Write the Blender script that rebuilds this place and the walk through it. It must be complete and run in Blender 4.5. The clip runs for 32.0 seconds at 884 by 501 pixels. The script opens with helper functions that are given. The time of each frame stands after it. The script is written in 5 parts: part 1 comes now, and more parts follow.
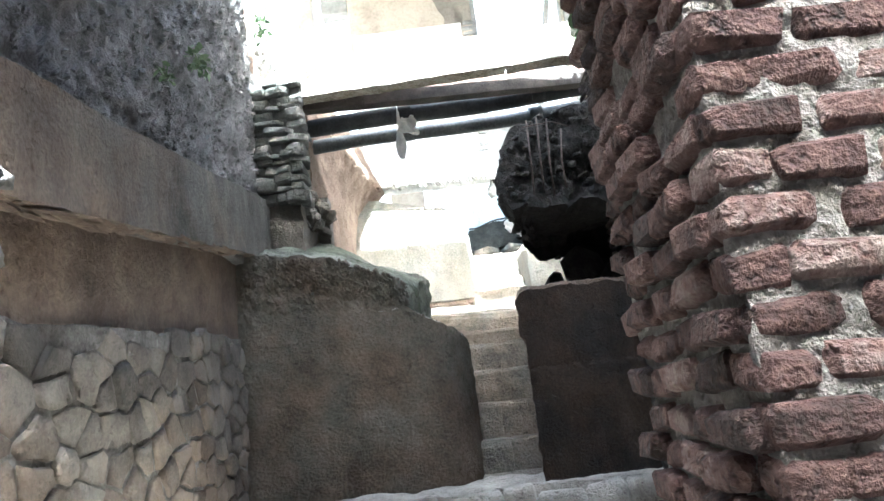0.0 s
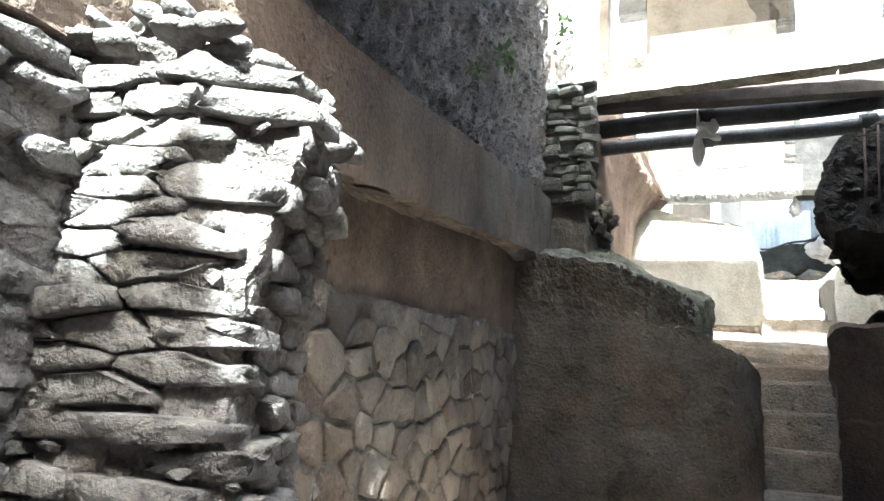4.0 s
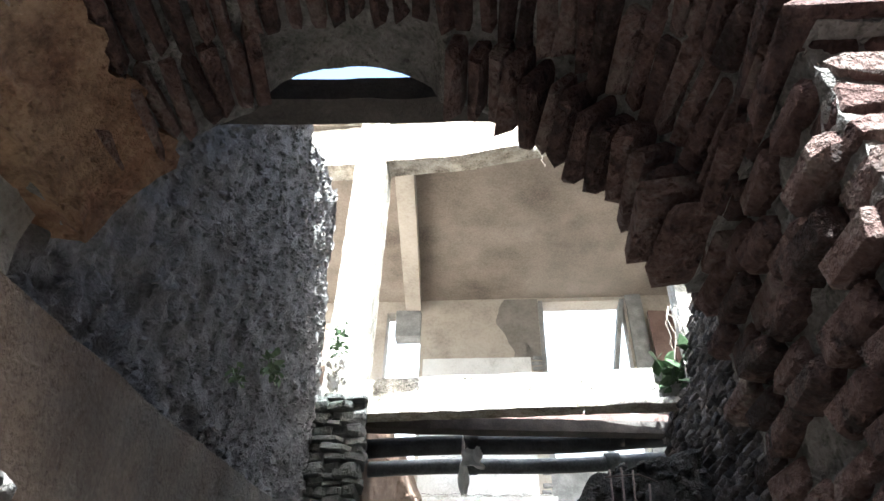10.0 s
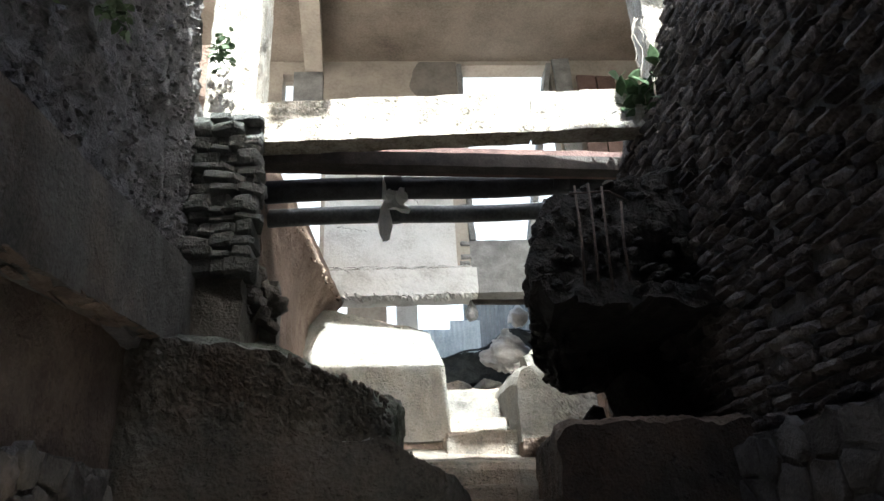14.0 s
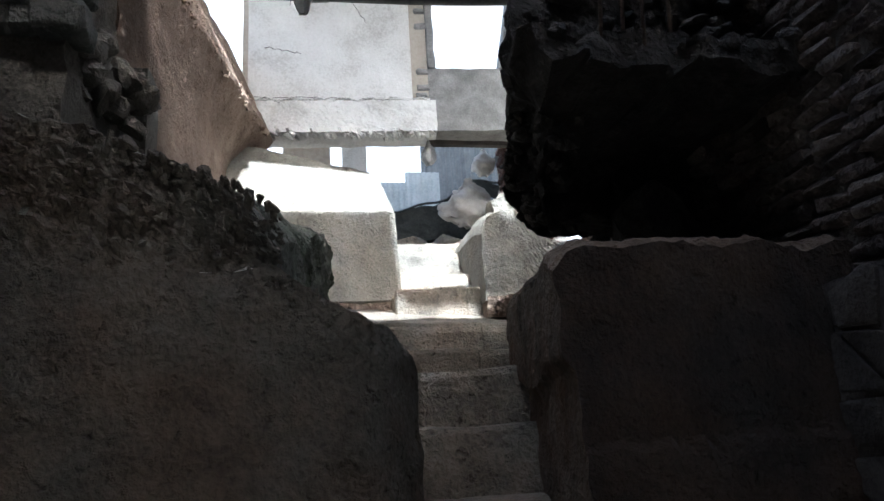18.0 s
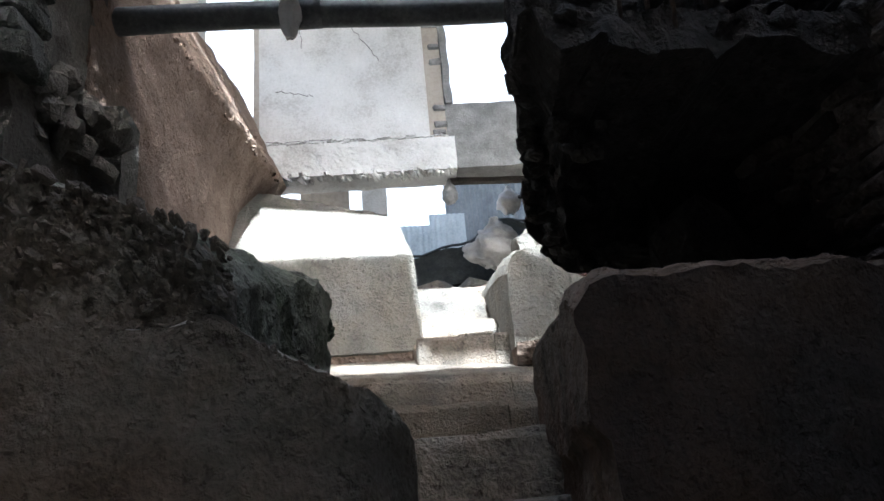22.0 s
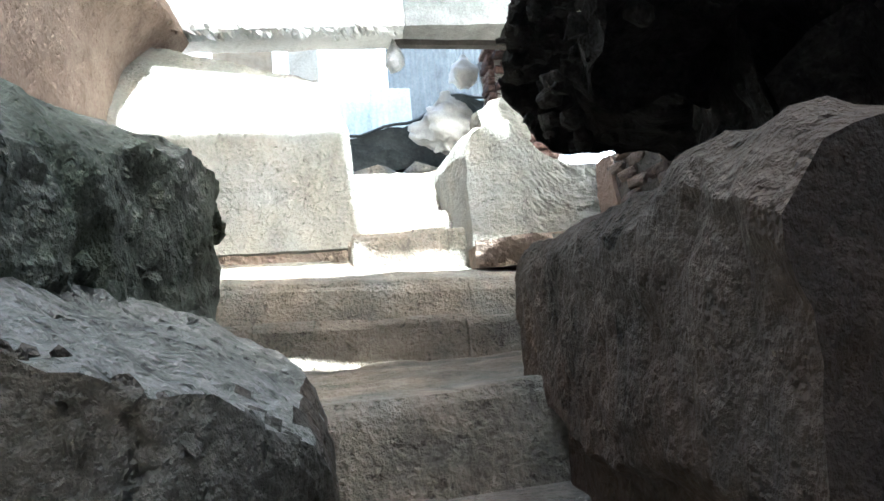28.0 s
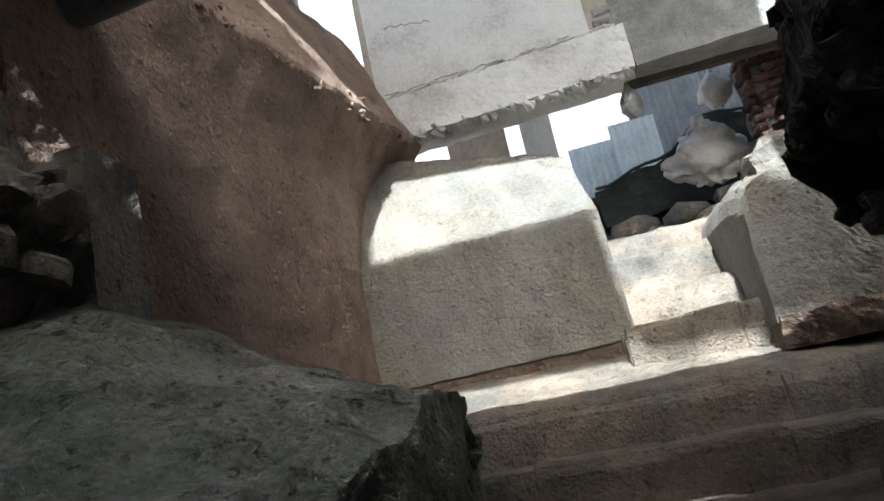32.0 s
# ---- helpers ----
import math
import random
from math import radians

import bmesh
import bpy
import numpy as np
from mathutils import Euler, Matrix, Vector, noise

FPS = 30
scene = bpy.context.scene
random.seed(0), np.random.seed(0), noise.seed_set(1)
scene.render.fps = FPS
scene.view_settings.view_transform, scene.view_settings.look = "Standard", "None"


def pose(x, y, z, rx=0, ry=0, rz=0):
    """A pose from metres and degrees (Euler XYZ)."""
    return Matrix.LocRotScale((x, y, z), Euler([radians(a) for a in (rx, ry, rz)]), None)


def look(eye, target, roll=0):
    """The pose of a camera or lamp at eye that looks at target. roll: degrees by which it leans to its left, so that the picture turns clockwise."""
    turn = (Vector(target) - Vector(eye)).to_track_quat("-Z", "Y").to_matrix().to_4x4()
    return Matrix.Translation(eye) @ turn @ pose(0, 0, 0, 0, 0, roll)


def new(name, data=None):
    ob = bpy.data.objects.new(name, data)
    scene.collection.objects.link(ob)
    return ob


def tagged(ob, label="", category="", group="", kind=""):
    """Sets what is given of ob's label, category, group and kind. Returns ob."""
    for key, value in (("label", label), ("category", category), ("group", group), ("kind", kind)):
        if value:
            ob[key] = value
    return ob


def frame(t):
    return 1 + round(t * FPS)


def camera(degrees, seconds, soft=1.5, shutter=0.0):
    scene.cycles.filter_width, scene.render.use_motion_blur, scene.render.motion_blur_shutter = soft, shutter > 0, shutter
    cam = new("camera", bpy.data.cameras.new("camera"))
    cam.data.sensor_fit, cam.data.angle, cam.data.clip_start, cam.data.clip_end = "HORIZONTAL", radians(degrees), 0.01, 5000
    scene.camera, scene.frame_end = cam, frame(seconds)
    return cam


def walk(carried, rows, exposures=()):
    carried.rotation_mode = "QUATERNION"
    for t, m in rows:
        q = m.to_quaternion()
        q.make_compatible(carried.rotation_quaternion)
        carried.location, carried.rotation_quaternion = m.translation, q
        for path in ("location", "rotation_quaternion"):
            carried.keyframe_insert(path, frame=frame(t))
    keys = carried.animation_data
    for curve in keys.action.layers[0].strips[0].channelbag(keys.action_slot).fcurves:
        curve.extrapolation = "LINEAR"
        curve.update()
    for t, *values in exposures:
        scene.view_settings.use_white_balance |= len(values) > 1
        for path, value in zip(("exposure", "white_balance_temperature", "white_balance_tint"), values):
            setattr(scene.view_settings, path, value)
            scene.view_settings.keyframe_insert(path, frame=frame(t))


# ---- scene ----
cam = camera(66.0, 32.0)
PATH = [
    (0, (0.006, 0.037, 1.462), (0.08, 1.988, 1.894), -6.5),
    (0.5, (0.019, 0.029, 1.459), (-0.276, 1.972, 1.833), -4.7),
    (1, (-0.007, 0.03, 1.46), (-0.612, 1.91, 1.782), -3.6),
    (1.5, (-0.014, 0.023, 1.457), (-0.816, 1.833, 1.742), -3.1),
    (2, (0.0, 0.013, 1.449), (-0.927, 1.773, 1.663), -2.4),
    (2.5, (0.002, 0.028, 1.443), (-0.939, 1.781, 1.644), -0.9),
    (4.5, (-0.223, 0.188, 1.51), (-0.806, 2.004, 2.112), 4.5),
    (5, (-0.232, 0.191, 1.526), (-0.756, 1.977, 2.26), 3.1),
    (5.5, (-0.227, 0.18, 1.528), (-0.705, 1.929, 2.373), 2.8),
    (6, (-0.213, 0.147, 1.535), (-0.627, 1.863, 2.476), 2.4),
    (6.5, (-0.195, 0.092, 1.548), (-0.57, 1.746, 2.608), 3.4),
    (7, (-0.168, 0.072, 1.586), (-0.505, 1.674, 2.736), 4.6),
    (7.5, (-0.177, 0.02, 1.585), (-0.426, 1.581, 2.811), 5.3),
    (8, (-0.213, -0.03, 1.621), (-0.354, 1.475, 2.932), 3.5),
    (8.5, (-0.194, 0.013, 1.658), (-0.236, 1.415, 3.084), 2.5),
    (9, (-0.175, 0.104, 1.665), (-0.203, 1.526, 3.072), 2.0),
    (9.5, (-0.161, 0.234, 1.662), (-0.189, 1.737, 2.982), 2.6),
    (10, (-0.138, 0.368, 1.652), (-0.179, 1.908, 2.927), 1.8),
    (10.5, (-0.139, 0.554, 1.643), (-0.14, 2.153, 2.844), 1.7),
    (11, (-0.183, 0.8, 1.654), (-0.065, 2.468, 2.751), 0.5),
    (11.5, (-0.229, 1.028, 1.648), (-0.069, 2.738, 2.674), -1.4),
    (12, (-0.215, 1.278, 1.649), (-0.063, 3.01, 2.637), -2.3),
    (12.5, (-0.201, 1.442, 1.656), (-0.057, 3.2, 2.598), -2.9),
    (13, (-0.222, 1.572, 1.647), (-0.051, 3.357, 2.534), -2.5),
    (13.5, (-0.268, 1.707, 1.652), (-0.067, 3.517, 2.478), -3.0),
    (14, (-0.306, 1.831, 1.643), (-0.039, 3.633, 2.469), -3.2),
    (14.5, (-0.26, 2.011, 1.639), (0.045, 3.837, 2.395), -3.2),
    (15, (-0.181, 2.216, 1.655), (0.113, 4.054, 2.386), -2.6),
    (15.5, (-0.172, 2.373, 1.631), (0.176, 4.225, 2.3), -3.3),
    (17.5, (-0.072, 3.112, 1.751), (0.273, 5.014, 2.263), -3.5),
    (18, (-0.008, 3.257, 1.73), (0.368, 5.161, 2.213), -3.5),
    (18.5, (0.031, 3.401, 1.731), (0.358, 5.299, 2.273), -4.6),
    (19, (0.107, 3.536, 1.741), (0.428, 5.438, 2.27), -4.1),
    (19.5, (0.167, 3.577, 1.743), (0.524, 5.469, 2.283), -4.2),
    (20, (0.189, 3.603, 1.739), (0.555, 5.498, 2.259), -5.0),
    (20.5, (0.192, 3.634, 1.741), (0.528, 5.546, 2.22), -5.2),
    (21, (0.198, 3.65, 1.774), (0.514, 5.545, 2.329), -5.4),
    (21.5, (0.202, 3.673, 1.798), (0.502, 5.553, 2.411), -5.2),
    (22, (0.194, 3.678, 1.814), (0.468, 5.56, 2.434), -5.2),
    (22.5, (0.175, 3.674, 1.821), (0.434, 5.551, 2.463), -4.5),
    (23, (0.15, 3.647, 1.831), (0.41, 5.513, 2.503), -4.0),
    (23.5, (0.13, 3.632, 1.843), (0.438, 5.492, 2.51), -3.7),
    (24, (0.088, 3.606, 1.84), (0.411, 5.463, 2.508), -3.6),
    (24.5, (0.048, 3.616, 1.834), (0.378, 5.496, 2.433), -3.6),
    (25, (0.039, 3.656, 1.827), (0.354, 5.555, 2.37), -3.8),
    (25.5, (0.111, 3.823, 1.793), (0.387, 5.732, 2.323), -4.9),
    (27.5, (0.287, 4.542, 1.934), (0.707, 6.481, 2.191), -4.6),
    (28, (0.321, 4.705, 2.06), (0.752, 6.636, 2.351), -5.2),
    (28.5, (0.474, 4.756, 2.436), (0.818, 6.696, 2.779), -7.6),
    (29, (0.445, 4.964, 2.553), (0.822, 6.876, 3.002), -6.4),
    (29.5, (0.474, 5.072, 2.596), (0.848, 6.998, 2.982), -5.8),
    (30, (0.487, 5.117, 2.587), (0.7, 7.071, 2.958), -6.9),
    (30.5, (0.524, 5.131, 2.626), (0.679, 7.101, 2.938), -8.5),
    (31, (0.496, 5.122, 2.643), (0.589, 7.088, 2.999), -9.9),
    (31.5, (0.47, 5.071, 2.648), (0.39, 7.037, 3.006), -11.2),
    (32, (0.445, 5.033, 2.651), (0.126, 6.958, 3.087), -12.2),
]
walk(cam, [(t, look(eye, target, roll)) for t, eye, target, roll in PATH], exposures=[(0.0, 4.3, 5350, -1), (1.0, 4.0, 5500, -1), (2.5, 3.75, 5700, 0), (5.0, 3.62, 5600, 0), (6.0, 3.4, 5650, 0), (8.0, 3.65, 5500, 0), (9.0, 3.9, 5450, 0), (10.0, 3.0, 5550, 2), (11.0, 2.45, 5750, 2), (13.0, 2.2, 5750, 2), (19.0, 2.25, 5400, 5), (25.5, 2.3, 5400, 5), (28.0, 3.75, 5300, -2), (29.0, 2.85, 5600, 4), (30.0, 2.4, 5700, 4), (31.0, 1.95, 5750, 4), (32.0, 1.7, 5700, 4)])

# ---- light ----
SUN_EL, SUN_AZ = radians(44.0), radians(175)   # azimuth from +y towards +x
world = bpy.data.worlds.new("world")
scene.world = world
world.use_nodes = True
sky = world.node_tree.nodes.new("ShaderNodeTexSky")
sky.sky_type, sky.sun_disc, sky.sun_elevation, sky.sun_rotation = "NISHITA", False, SUN_EL, SUN_AZ
sky.dust_density = 7.0
bg = world.node_tree.nodes["Background"]
bg.inputs["Strength"].default_value = 0.15
world.node_tree.links.new(sky.outputs["Color"], bg.inputs["Color"])
sun = new("sun", bpy.data.lights.new("sun", "SUN"))
sun.data.energy, sun.data.angle, sun.data.color = 5.0, radians(0.45), (1.0, 0.965, 0.91)
to_sun = Vector((math.sin(SUN_AZ) * math.cos(SUN_EL), math.cos(SUN_AZ) * math.cos(SUN_EL), math.sin(SUN_EL)))
sun.matrix_world = look(to_sun * 40, (0, 0, 0))


# ---- materials ----
def mat(name, stops, scale=6.0, fine=60.0, bump=0.5, rough=0.9, bump_dist=0.02, metal=0.0, vary=0.0, streak=0.0, dull=0.45, pits=0.0, other=None, blend=None):
    """Mottled surface: colour ramp over large blotches and fine grain, with relief."""
    m = bpy.data.materials.new(name)
    m.use_nodes = True
    nt = m.node_tree
    nodes, links = nt.nodes, nt.links
    bsdf = nodes["Principled BSDF"]
    geo = nodes.new("ShaderNodeNewGeometry")
    mp = nodes.new("ShaderNodeMapping")
    if streak:
        mp.inputs["Scale"].default_value = (1, 1, streak)
    links.new(geo.outputs["Position"], mp.inputs["Vector"])

    def noise_tex(s, detail, vec):
        n = nodes.new("ShaderNodeTexNoise")
        n.inputs["Scale"].default_value = s
        n.inputs["Detail"].default_value = detail
        n.inputs["Roughness"].default_value = 0.62
        links.new(vec, n.inputs["Vector"])
        return n.outputs["Fac"]

    def math_node(op, a, b):
        n = nodes.new("ShaderNodeMath")
        n.operation = op
        for k, v in enumerate((a, b)):
            if isinstance(v, (int, float)):
                n.inputs[k].default_value = v
            else:
                links.new(v, n.inputs[k])
        return n.outputs[0]

    big = noise_tex(scale, 5.0, mp.outputs["Vector"])
    small = noise_tex(fine, 4.0, geo.outputs["Position"])
    mixed = math_node("ADD", math_node("MULTIPLY", big, 0.65), math_node("MULTIPLY", small, 0.35))
    if vary:
        info = nodes.new("ShaderNodeObjectInfo")
        isl = geo.outputs["Random Per Island"]
        rnd = math_node("FRACT", math_node("ADD", info.outputs["Random"], isl), 0)
        mixed = math_node("ADD", mixed, math_node("MULTIPLY", math_node("SUBTRACT", rnd, 0.5), vary))
    ramp = nodes.new("ShaderNodeValToRGB")
    lo, hi = 0.30, 0.70
    grey = lambda c: [v + (0.35 * c[0] + 0.45 * c[1] + 0.2 * c[2] - v) * dull for v in c]
    els = ramp.color_ramp.elements
    while len(els) < len(stops):
        els.new(0.5)
    for k, c in enumerate(stops):
        els[k].position = lo + (hi - lo) * k / (len(stops) - 1)
        els[k].color = (*grey(c), 1)
    links.new(mixed, ramp.inputs["Fac"])
    colour = ramp.outputs["Color"]
    if other:
        # a second colour in large ragged patches, for stains and for painted shade; blend = (axis, start, end) lets
        # them thicken along a wall
        second = nodes.new("ShaderNodeValToRGB")
        els = second.color_ramp.elements
        while len(els) < len(other):
            els.new(0.5)
        for k, c in enumerate(other):
            els[k].position = lo + (hi - lo) * k / (len(other) - 1)
            els[k].color = (*grey(c), 1)
        links.new(mixed, second.inputs["Fac"])
        cloud = noise_tex(1.7, 7.0, geo.outputs["Position"])
        where = math_node("MULTIPLY", math_node("SUBTRACT", cloud, 0.5), 5.0)
        if blend:
            split = nodes.new("ShaderNodeSeparateXYZ")
            links.new(geo.outputs["Position"], split.inputs[0])
            along = math_node("DIVIDE", math_node("SUBTRACT", split.outputs[blend[0]], blend[1]), blend[2] - blend[1])
            where = math_node("ADD", math_node("MULTIPLY", where, 0.6), along)
        else:
            where = math_node("ADD", where, 0.5)
        mix = nodes.new("ShaderNodeMix")
        mix.data_type = "RGBA"
        mix.clamp_factor = True
        links.new(where, mix.inputs[0])
        links.new(colour, mix.inputs[6])
        links.new(second.outputs["Color"], mix.inputs[7])
        colour = mix.outputs[2]
    links.new(colour, bsdf.inputs["Base Color"])
    bsdf.inputs["Roughness"].default_value = rough
    bsdf.inputs["Metallic"].default_value = metal
    bsdf.inputs["Specular IOR Level"].default_value = 0.25
    if pits:
        # scattered holes and dark flecks where the face has weathered away
        holes = noise_tex(22, 3.0, geo.outputs["Position"])
        deep = math_node("MULTIPLY", math_node("MAXIMUM", math_node("SUBTRACT", holes, 0.585), 0.0), 7.0)
        deep = math_node("MINIMUM", deep, 1.0)
        mixed = math_node("SUBTRACT", mixed, math_node("MULTIPLY", deep, 0.35 * pits))
        links.new(mixed, ramp.inputs["Fac"])
        small = math_node("SUBTRACT", small, math_node("MULTIPLY", deep, 1.3 * pits))
    if bump:
        b = nodes.new("ShaderNodeBump")
        b.inputs["Strength"].default_value = bump
        b.inputs["Distance"].default_value = bump_dist
        links.new(math_node("ADD", math_node("MULTIPLY", big, 1.2), small), b.inputs["Height"])
        links.new(b.outputs["Normal"], bsdf.inputs["Normal"])
    return m


BRICK = mat("old_red_brick", [(0.03, 0.014, 0.010), (0.082, 0.031, 0.022), (0.135, 0.057, 0.041), (0.19, 0.12, 0.092)], 14, 60, 1.0, bump_dist=0.03, vary=0.32, dull=0.42, pits=0.5)
BRICK_WALL = mat("brown_pit_brick", [(0.022, 0.015, 0.012), (0.055, 0.037, 0.028), (0.105, 0.074, 0.057), (0.17, 0.13, 0.10)], 9, 60, 1.0, bump_dist=0.03, vary=0.3, pits=0.3)
BRICK_TAN = mat("dusty_brown_brick", [(0.12, 0.075, 0.05), (0.24, 0.16, 0.11), (0.35, 0.255, 0.185)], 9, 60, 1.0, bump_dist=0.03, vary=0.3, pits=0.3)
# Limed brick, made paler still to stand for sun on the arch face.
BRICK_PALE = mat("limed_sunlit_brick", [(0.16, 0.10, 0.075), (0.36, 0.27, 0.21), (0.52, 0.45, 0.37)], 12, 60, 1.0, bump_dist=0.03, vary=0.3, dull=0.2, pits=0.4)
BRICK_GREY = mat("weathered_grey_brick", [(0.065, 0.056, 0.046), (0.145, 0.128, 0.108), (0.225, 0.204, 0.175)], 9, 50, 0.8, bump_dist=0.018, vary=0.2, pits=0.35)
BRICK_DARK = mat("very_dark_brick", [(0.008, 0.007, 0.006), (0.020, 0.016, 0.013), (0.040, 0.032, 0.026), (0.072, 0.058, 0.047)], 9, 60, 1.0, bump_dist=0.03, vary=0.25, pits=0.4)
MORTAR = mat("crumbling_lime_mortar", [(0.10, 0.086, 0.07), (0.215, 0.19, 0.16), (0.34, 0.31, 0.265)], 9, 55, 1.0, bump_dist=0.04, pits=0.5)
STONE = mat("rubble_stone", [(0.06, 0.053, 0.046), (0.125, 0.110, 0.094), (0.20, 0.178, 0.152)], 7, 60, 0.8, bump_dist=0.015, vary=0.3, pits=0.3, dull=0.1, other=[(0.09, 0.062, 0.043), (0.18, 0.13, 0.092), (0.27, 0.20, 0.145)], blend=("Z", 1.9, 0.4))
RUBBLE_BED = mat("dark_mortar_with_white_lime", [(0.045, 0.036, 0.028), (0.085, 0.068, 0.053), (0.13, 0.105, 0.082)], 9, 55, 1.0, bump_dist=0.03, pits=0.4, other=[(0.10, 0.085, 0.068), (0.24, 0.215, 0.185), (0.45, 0.42, 0.38)])
PLASTER = mat("brown_plaster", [(0.09, 0.06, 0.042), (0.19, 0.13, 0.088), (0.29, 0.215, 0.15)], 2.4, 40, 0.8, bump_dist=0.025, dull=0.25, pits=0.35, other=[(0.055, 0.038, 0.028), (0.115, 0.08, 0.058), (0.185, 0.135, 0.098)])
# The second ramp darkens towards the pit, painting in the shade of that end.
TAN_PLASTER = mat("pinkish_tan_plaster_with_shade", [(0.16, 0.10, 0.07), (0.29, 0.20, 0.145), (0.40, 0.30, 0.225)], 3.4, 40, 0.9, bump_dist=0.025, dull=0.2, pits=0.4, other=[(0.07, 0.042, 0.028), (0.14, 0.088, 0.06), (0.22, 0.148, 0.105)], blend=("Y", 8.6, 5.4))
GREY_PLASTER = mat("stained_grey_cement", [(0.028, 0.025, 0.021), (0.082, 0.07, 0.056), (0.135, 0.116, 0.093), (0.21, 0.184, 0.152)], 2.4, 60, 0.8, streak=0.3, pits=0.25, dull=0.3)
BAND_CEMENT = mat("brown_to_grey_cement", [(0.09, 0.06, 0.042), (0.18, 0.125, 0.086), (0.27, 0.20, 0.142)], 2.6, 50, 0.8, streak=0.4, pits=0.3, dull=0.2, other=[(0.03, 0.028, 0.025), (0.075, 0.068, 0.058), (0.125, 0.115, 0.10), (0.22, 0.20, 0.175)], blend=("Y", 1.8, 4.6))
BLOCK = mat("rough_old_concrete", [(0.026, 0.024, 0.019), (0.064, 0.058, 0.046), (0.10, 0.092, 0.074), (0.165, 0.152, 0.126)], 2.6, 45, 0.9, bump_dist=0.03, pits=0.5, dull=0.2, other=[(0.03, 0.02, 0.013), (0.078, 0.054, 0.036), (0.125, 0.092, 0.064), (0.18, 0.14, 0.10)])
BLOCK_DUST_SKYLIT = mat("dusty_worn_skylit_concrete", [(0.07, 0.066, 0.052), (0.19, 0.18, 0.148), (0.32, 0.305, 0.26)], 5, 48, 1.0, bump_dist=0.03, pits=0.6)
STEP = mat("dusty_stone_step", [(0.11, 0.085, 0.06), (0.245, 0.195, 0.143), (0.38, 0.315, 0.24)], 4, 50, 0.9, bump_dist=0.03, pits=0.5, dull=0.2, other=[(0.06, 0.056, 0.048), (0.145, 0.135, 0.115), (0.24, 0.225, 0.195)])
KERB_STONE = mat("pale_kerb_stone", [(0.19, 0.155, 0.115), (0.36, 0.305, 0.235), (0.50, 0.435, 0.35)], 4, 50, 0.8, bump_dist=0.025, pits=0.45)
DIRT = mat("pale_dusty_earth", [(0.24, 0.19, 0.13), (0.38, 0.31, 0.23), (0.50, 0.43, 0.33)], 3, 50, 0.5)
PANEL = mat("pale_limewashed_plaster", [(0.40, 0.38, 0.34), (0.66, 0.66, 0.63), (0.78, 0.78, 0.76)], 1.8, 40, 0.3, pits=0.12)
CREAM = mat("cream_plaster", [(0.27, 0.215, 0.15), (0.44, 0.365, 0.265), (0.54, 0.465, 0.36)], 1.6, 22, 0.25, pits=0.15)
PATCH_GREY = mat("darker_grey_plaster", [(0.15, 0.125, 0.095), (0.245, 0.21, 0.165), (0.34, 0.295, 0.235)], 1.8, 22, 0.25, pits=0.15)
CEILING = mat("stained_brown_ceiling", [(0.12, 0.085, 0.055), (0.25, 0.185, 0.125), (0.36, 0.28, 0.20)], 1.1, 34, 0.15, pits=0.15)
PILLAR = mat("weathered_whitewashed_concrete", [(0.13, 0.105, 0.07), (0.36, 0.31, 0.235), (0.56, 0.51, 0.42), (0.66, 0.63, 0.56)], 6, 45, 0.8, bump_dist=0.025, pits=0.6, streak=0.5, dull=0.2, other=[(0.08, 0.07, 0.05), (0.24, 0.21, 0.165), (0.44, 0.41, 0.35), (0.58, 0.56, 0.51)])

# Brown stains are real; the near-black tone paints shade on the front face.
BLOCK_SHADED = mat("shaded_stained_concrete", [(0.005, 0.0042, 0.0036), (0.011, 0.009, 0.0078), (0.02, 0.0165, 0.014), (0.038, 0.032, 0.027)], 3, 60, 0.9, streak=0.3, pits=0.5, dull=0.1, other=[(0.010, 0.006, 0.004), (0.024, 0.014, 0.009), (0.043, 0.027, 0.017), (0.068, 0.045, 0.03)])
BLOCK_BROWN_LIT = mat("lit_brown_stained_concrete", [(0.03, 0.024, 0.018), (0.07, 0.056, 0.043), (0.115, 0.094, 0.073), (0.17, 0.145, 0.115)], 4, 50, 1.0, bump_dist=0.03, pits=0.6, dull=0.1, other=[(0.04, 0.025, 0.016), (0.10, 0.064, 0.042), (0.16, 0.112, 0.078)])
BLOCK_MOSS = mat("pitted_mossy_concrete", [(0.045, 0.047, 0.036), (0.105, 0.107, 0.09), (0.19, 0.188, 0.165), (0.30, 0.29, 0.26)], 4.5, 45, 1.0, bump_dist=0.035, pits=0.7, dull=0.2, other=[(0.035, 0.044, 0.026), (0.075, 0.088, 0.055), (0.13, 0.142, 0.10)])
BLOCK_PALE = mat("pale_weathered_cement", [(0.10, 0.088, 0.066), (0.20, 0.18, 0.142), (0.29, 0.265, 0.218)], 2.6, 45, 0.7, bump_dist=0.02, pits=0.5, streak=0.45, dull=0.2, other=[(0.085, 0.08, 0.07), (0.165, 0.16, 0.142), (0.24, 0.235, 0.215)])
DARK_RENDER = mat("dark_crumbling_render", [(0.10, 0.088, 0.08), (0.20, 0.18, 0.165), (0.33, 0.30, 0.275)], 8, 70, 1.0, bump_dist=0.03, vary=0.15)
GREY_STONE = mat("grey_jamb_stone", [(0.06, 0.058, 0.052), (0.125, 0.12, 0.108), (0.20, 0.192, 0.175)], 7, 60, 0.9, vary=0.2, pits=0.4, other=[(0.04, 0.045, 0.034), (0.085, 0.09, 0.072), (0.14, 0.142, 0.12)])
MORTAR_DARK = mat("dark_raked_mortar", [(0.03, 0.025, 0.02), (0.075, 0.062, 0.05), (0.13, 0.11, 0.09)], 8, 60, 0.8)
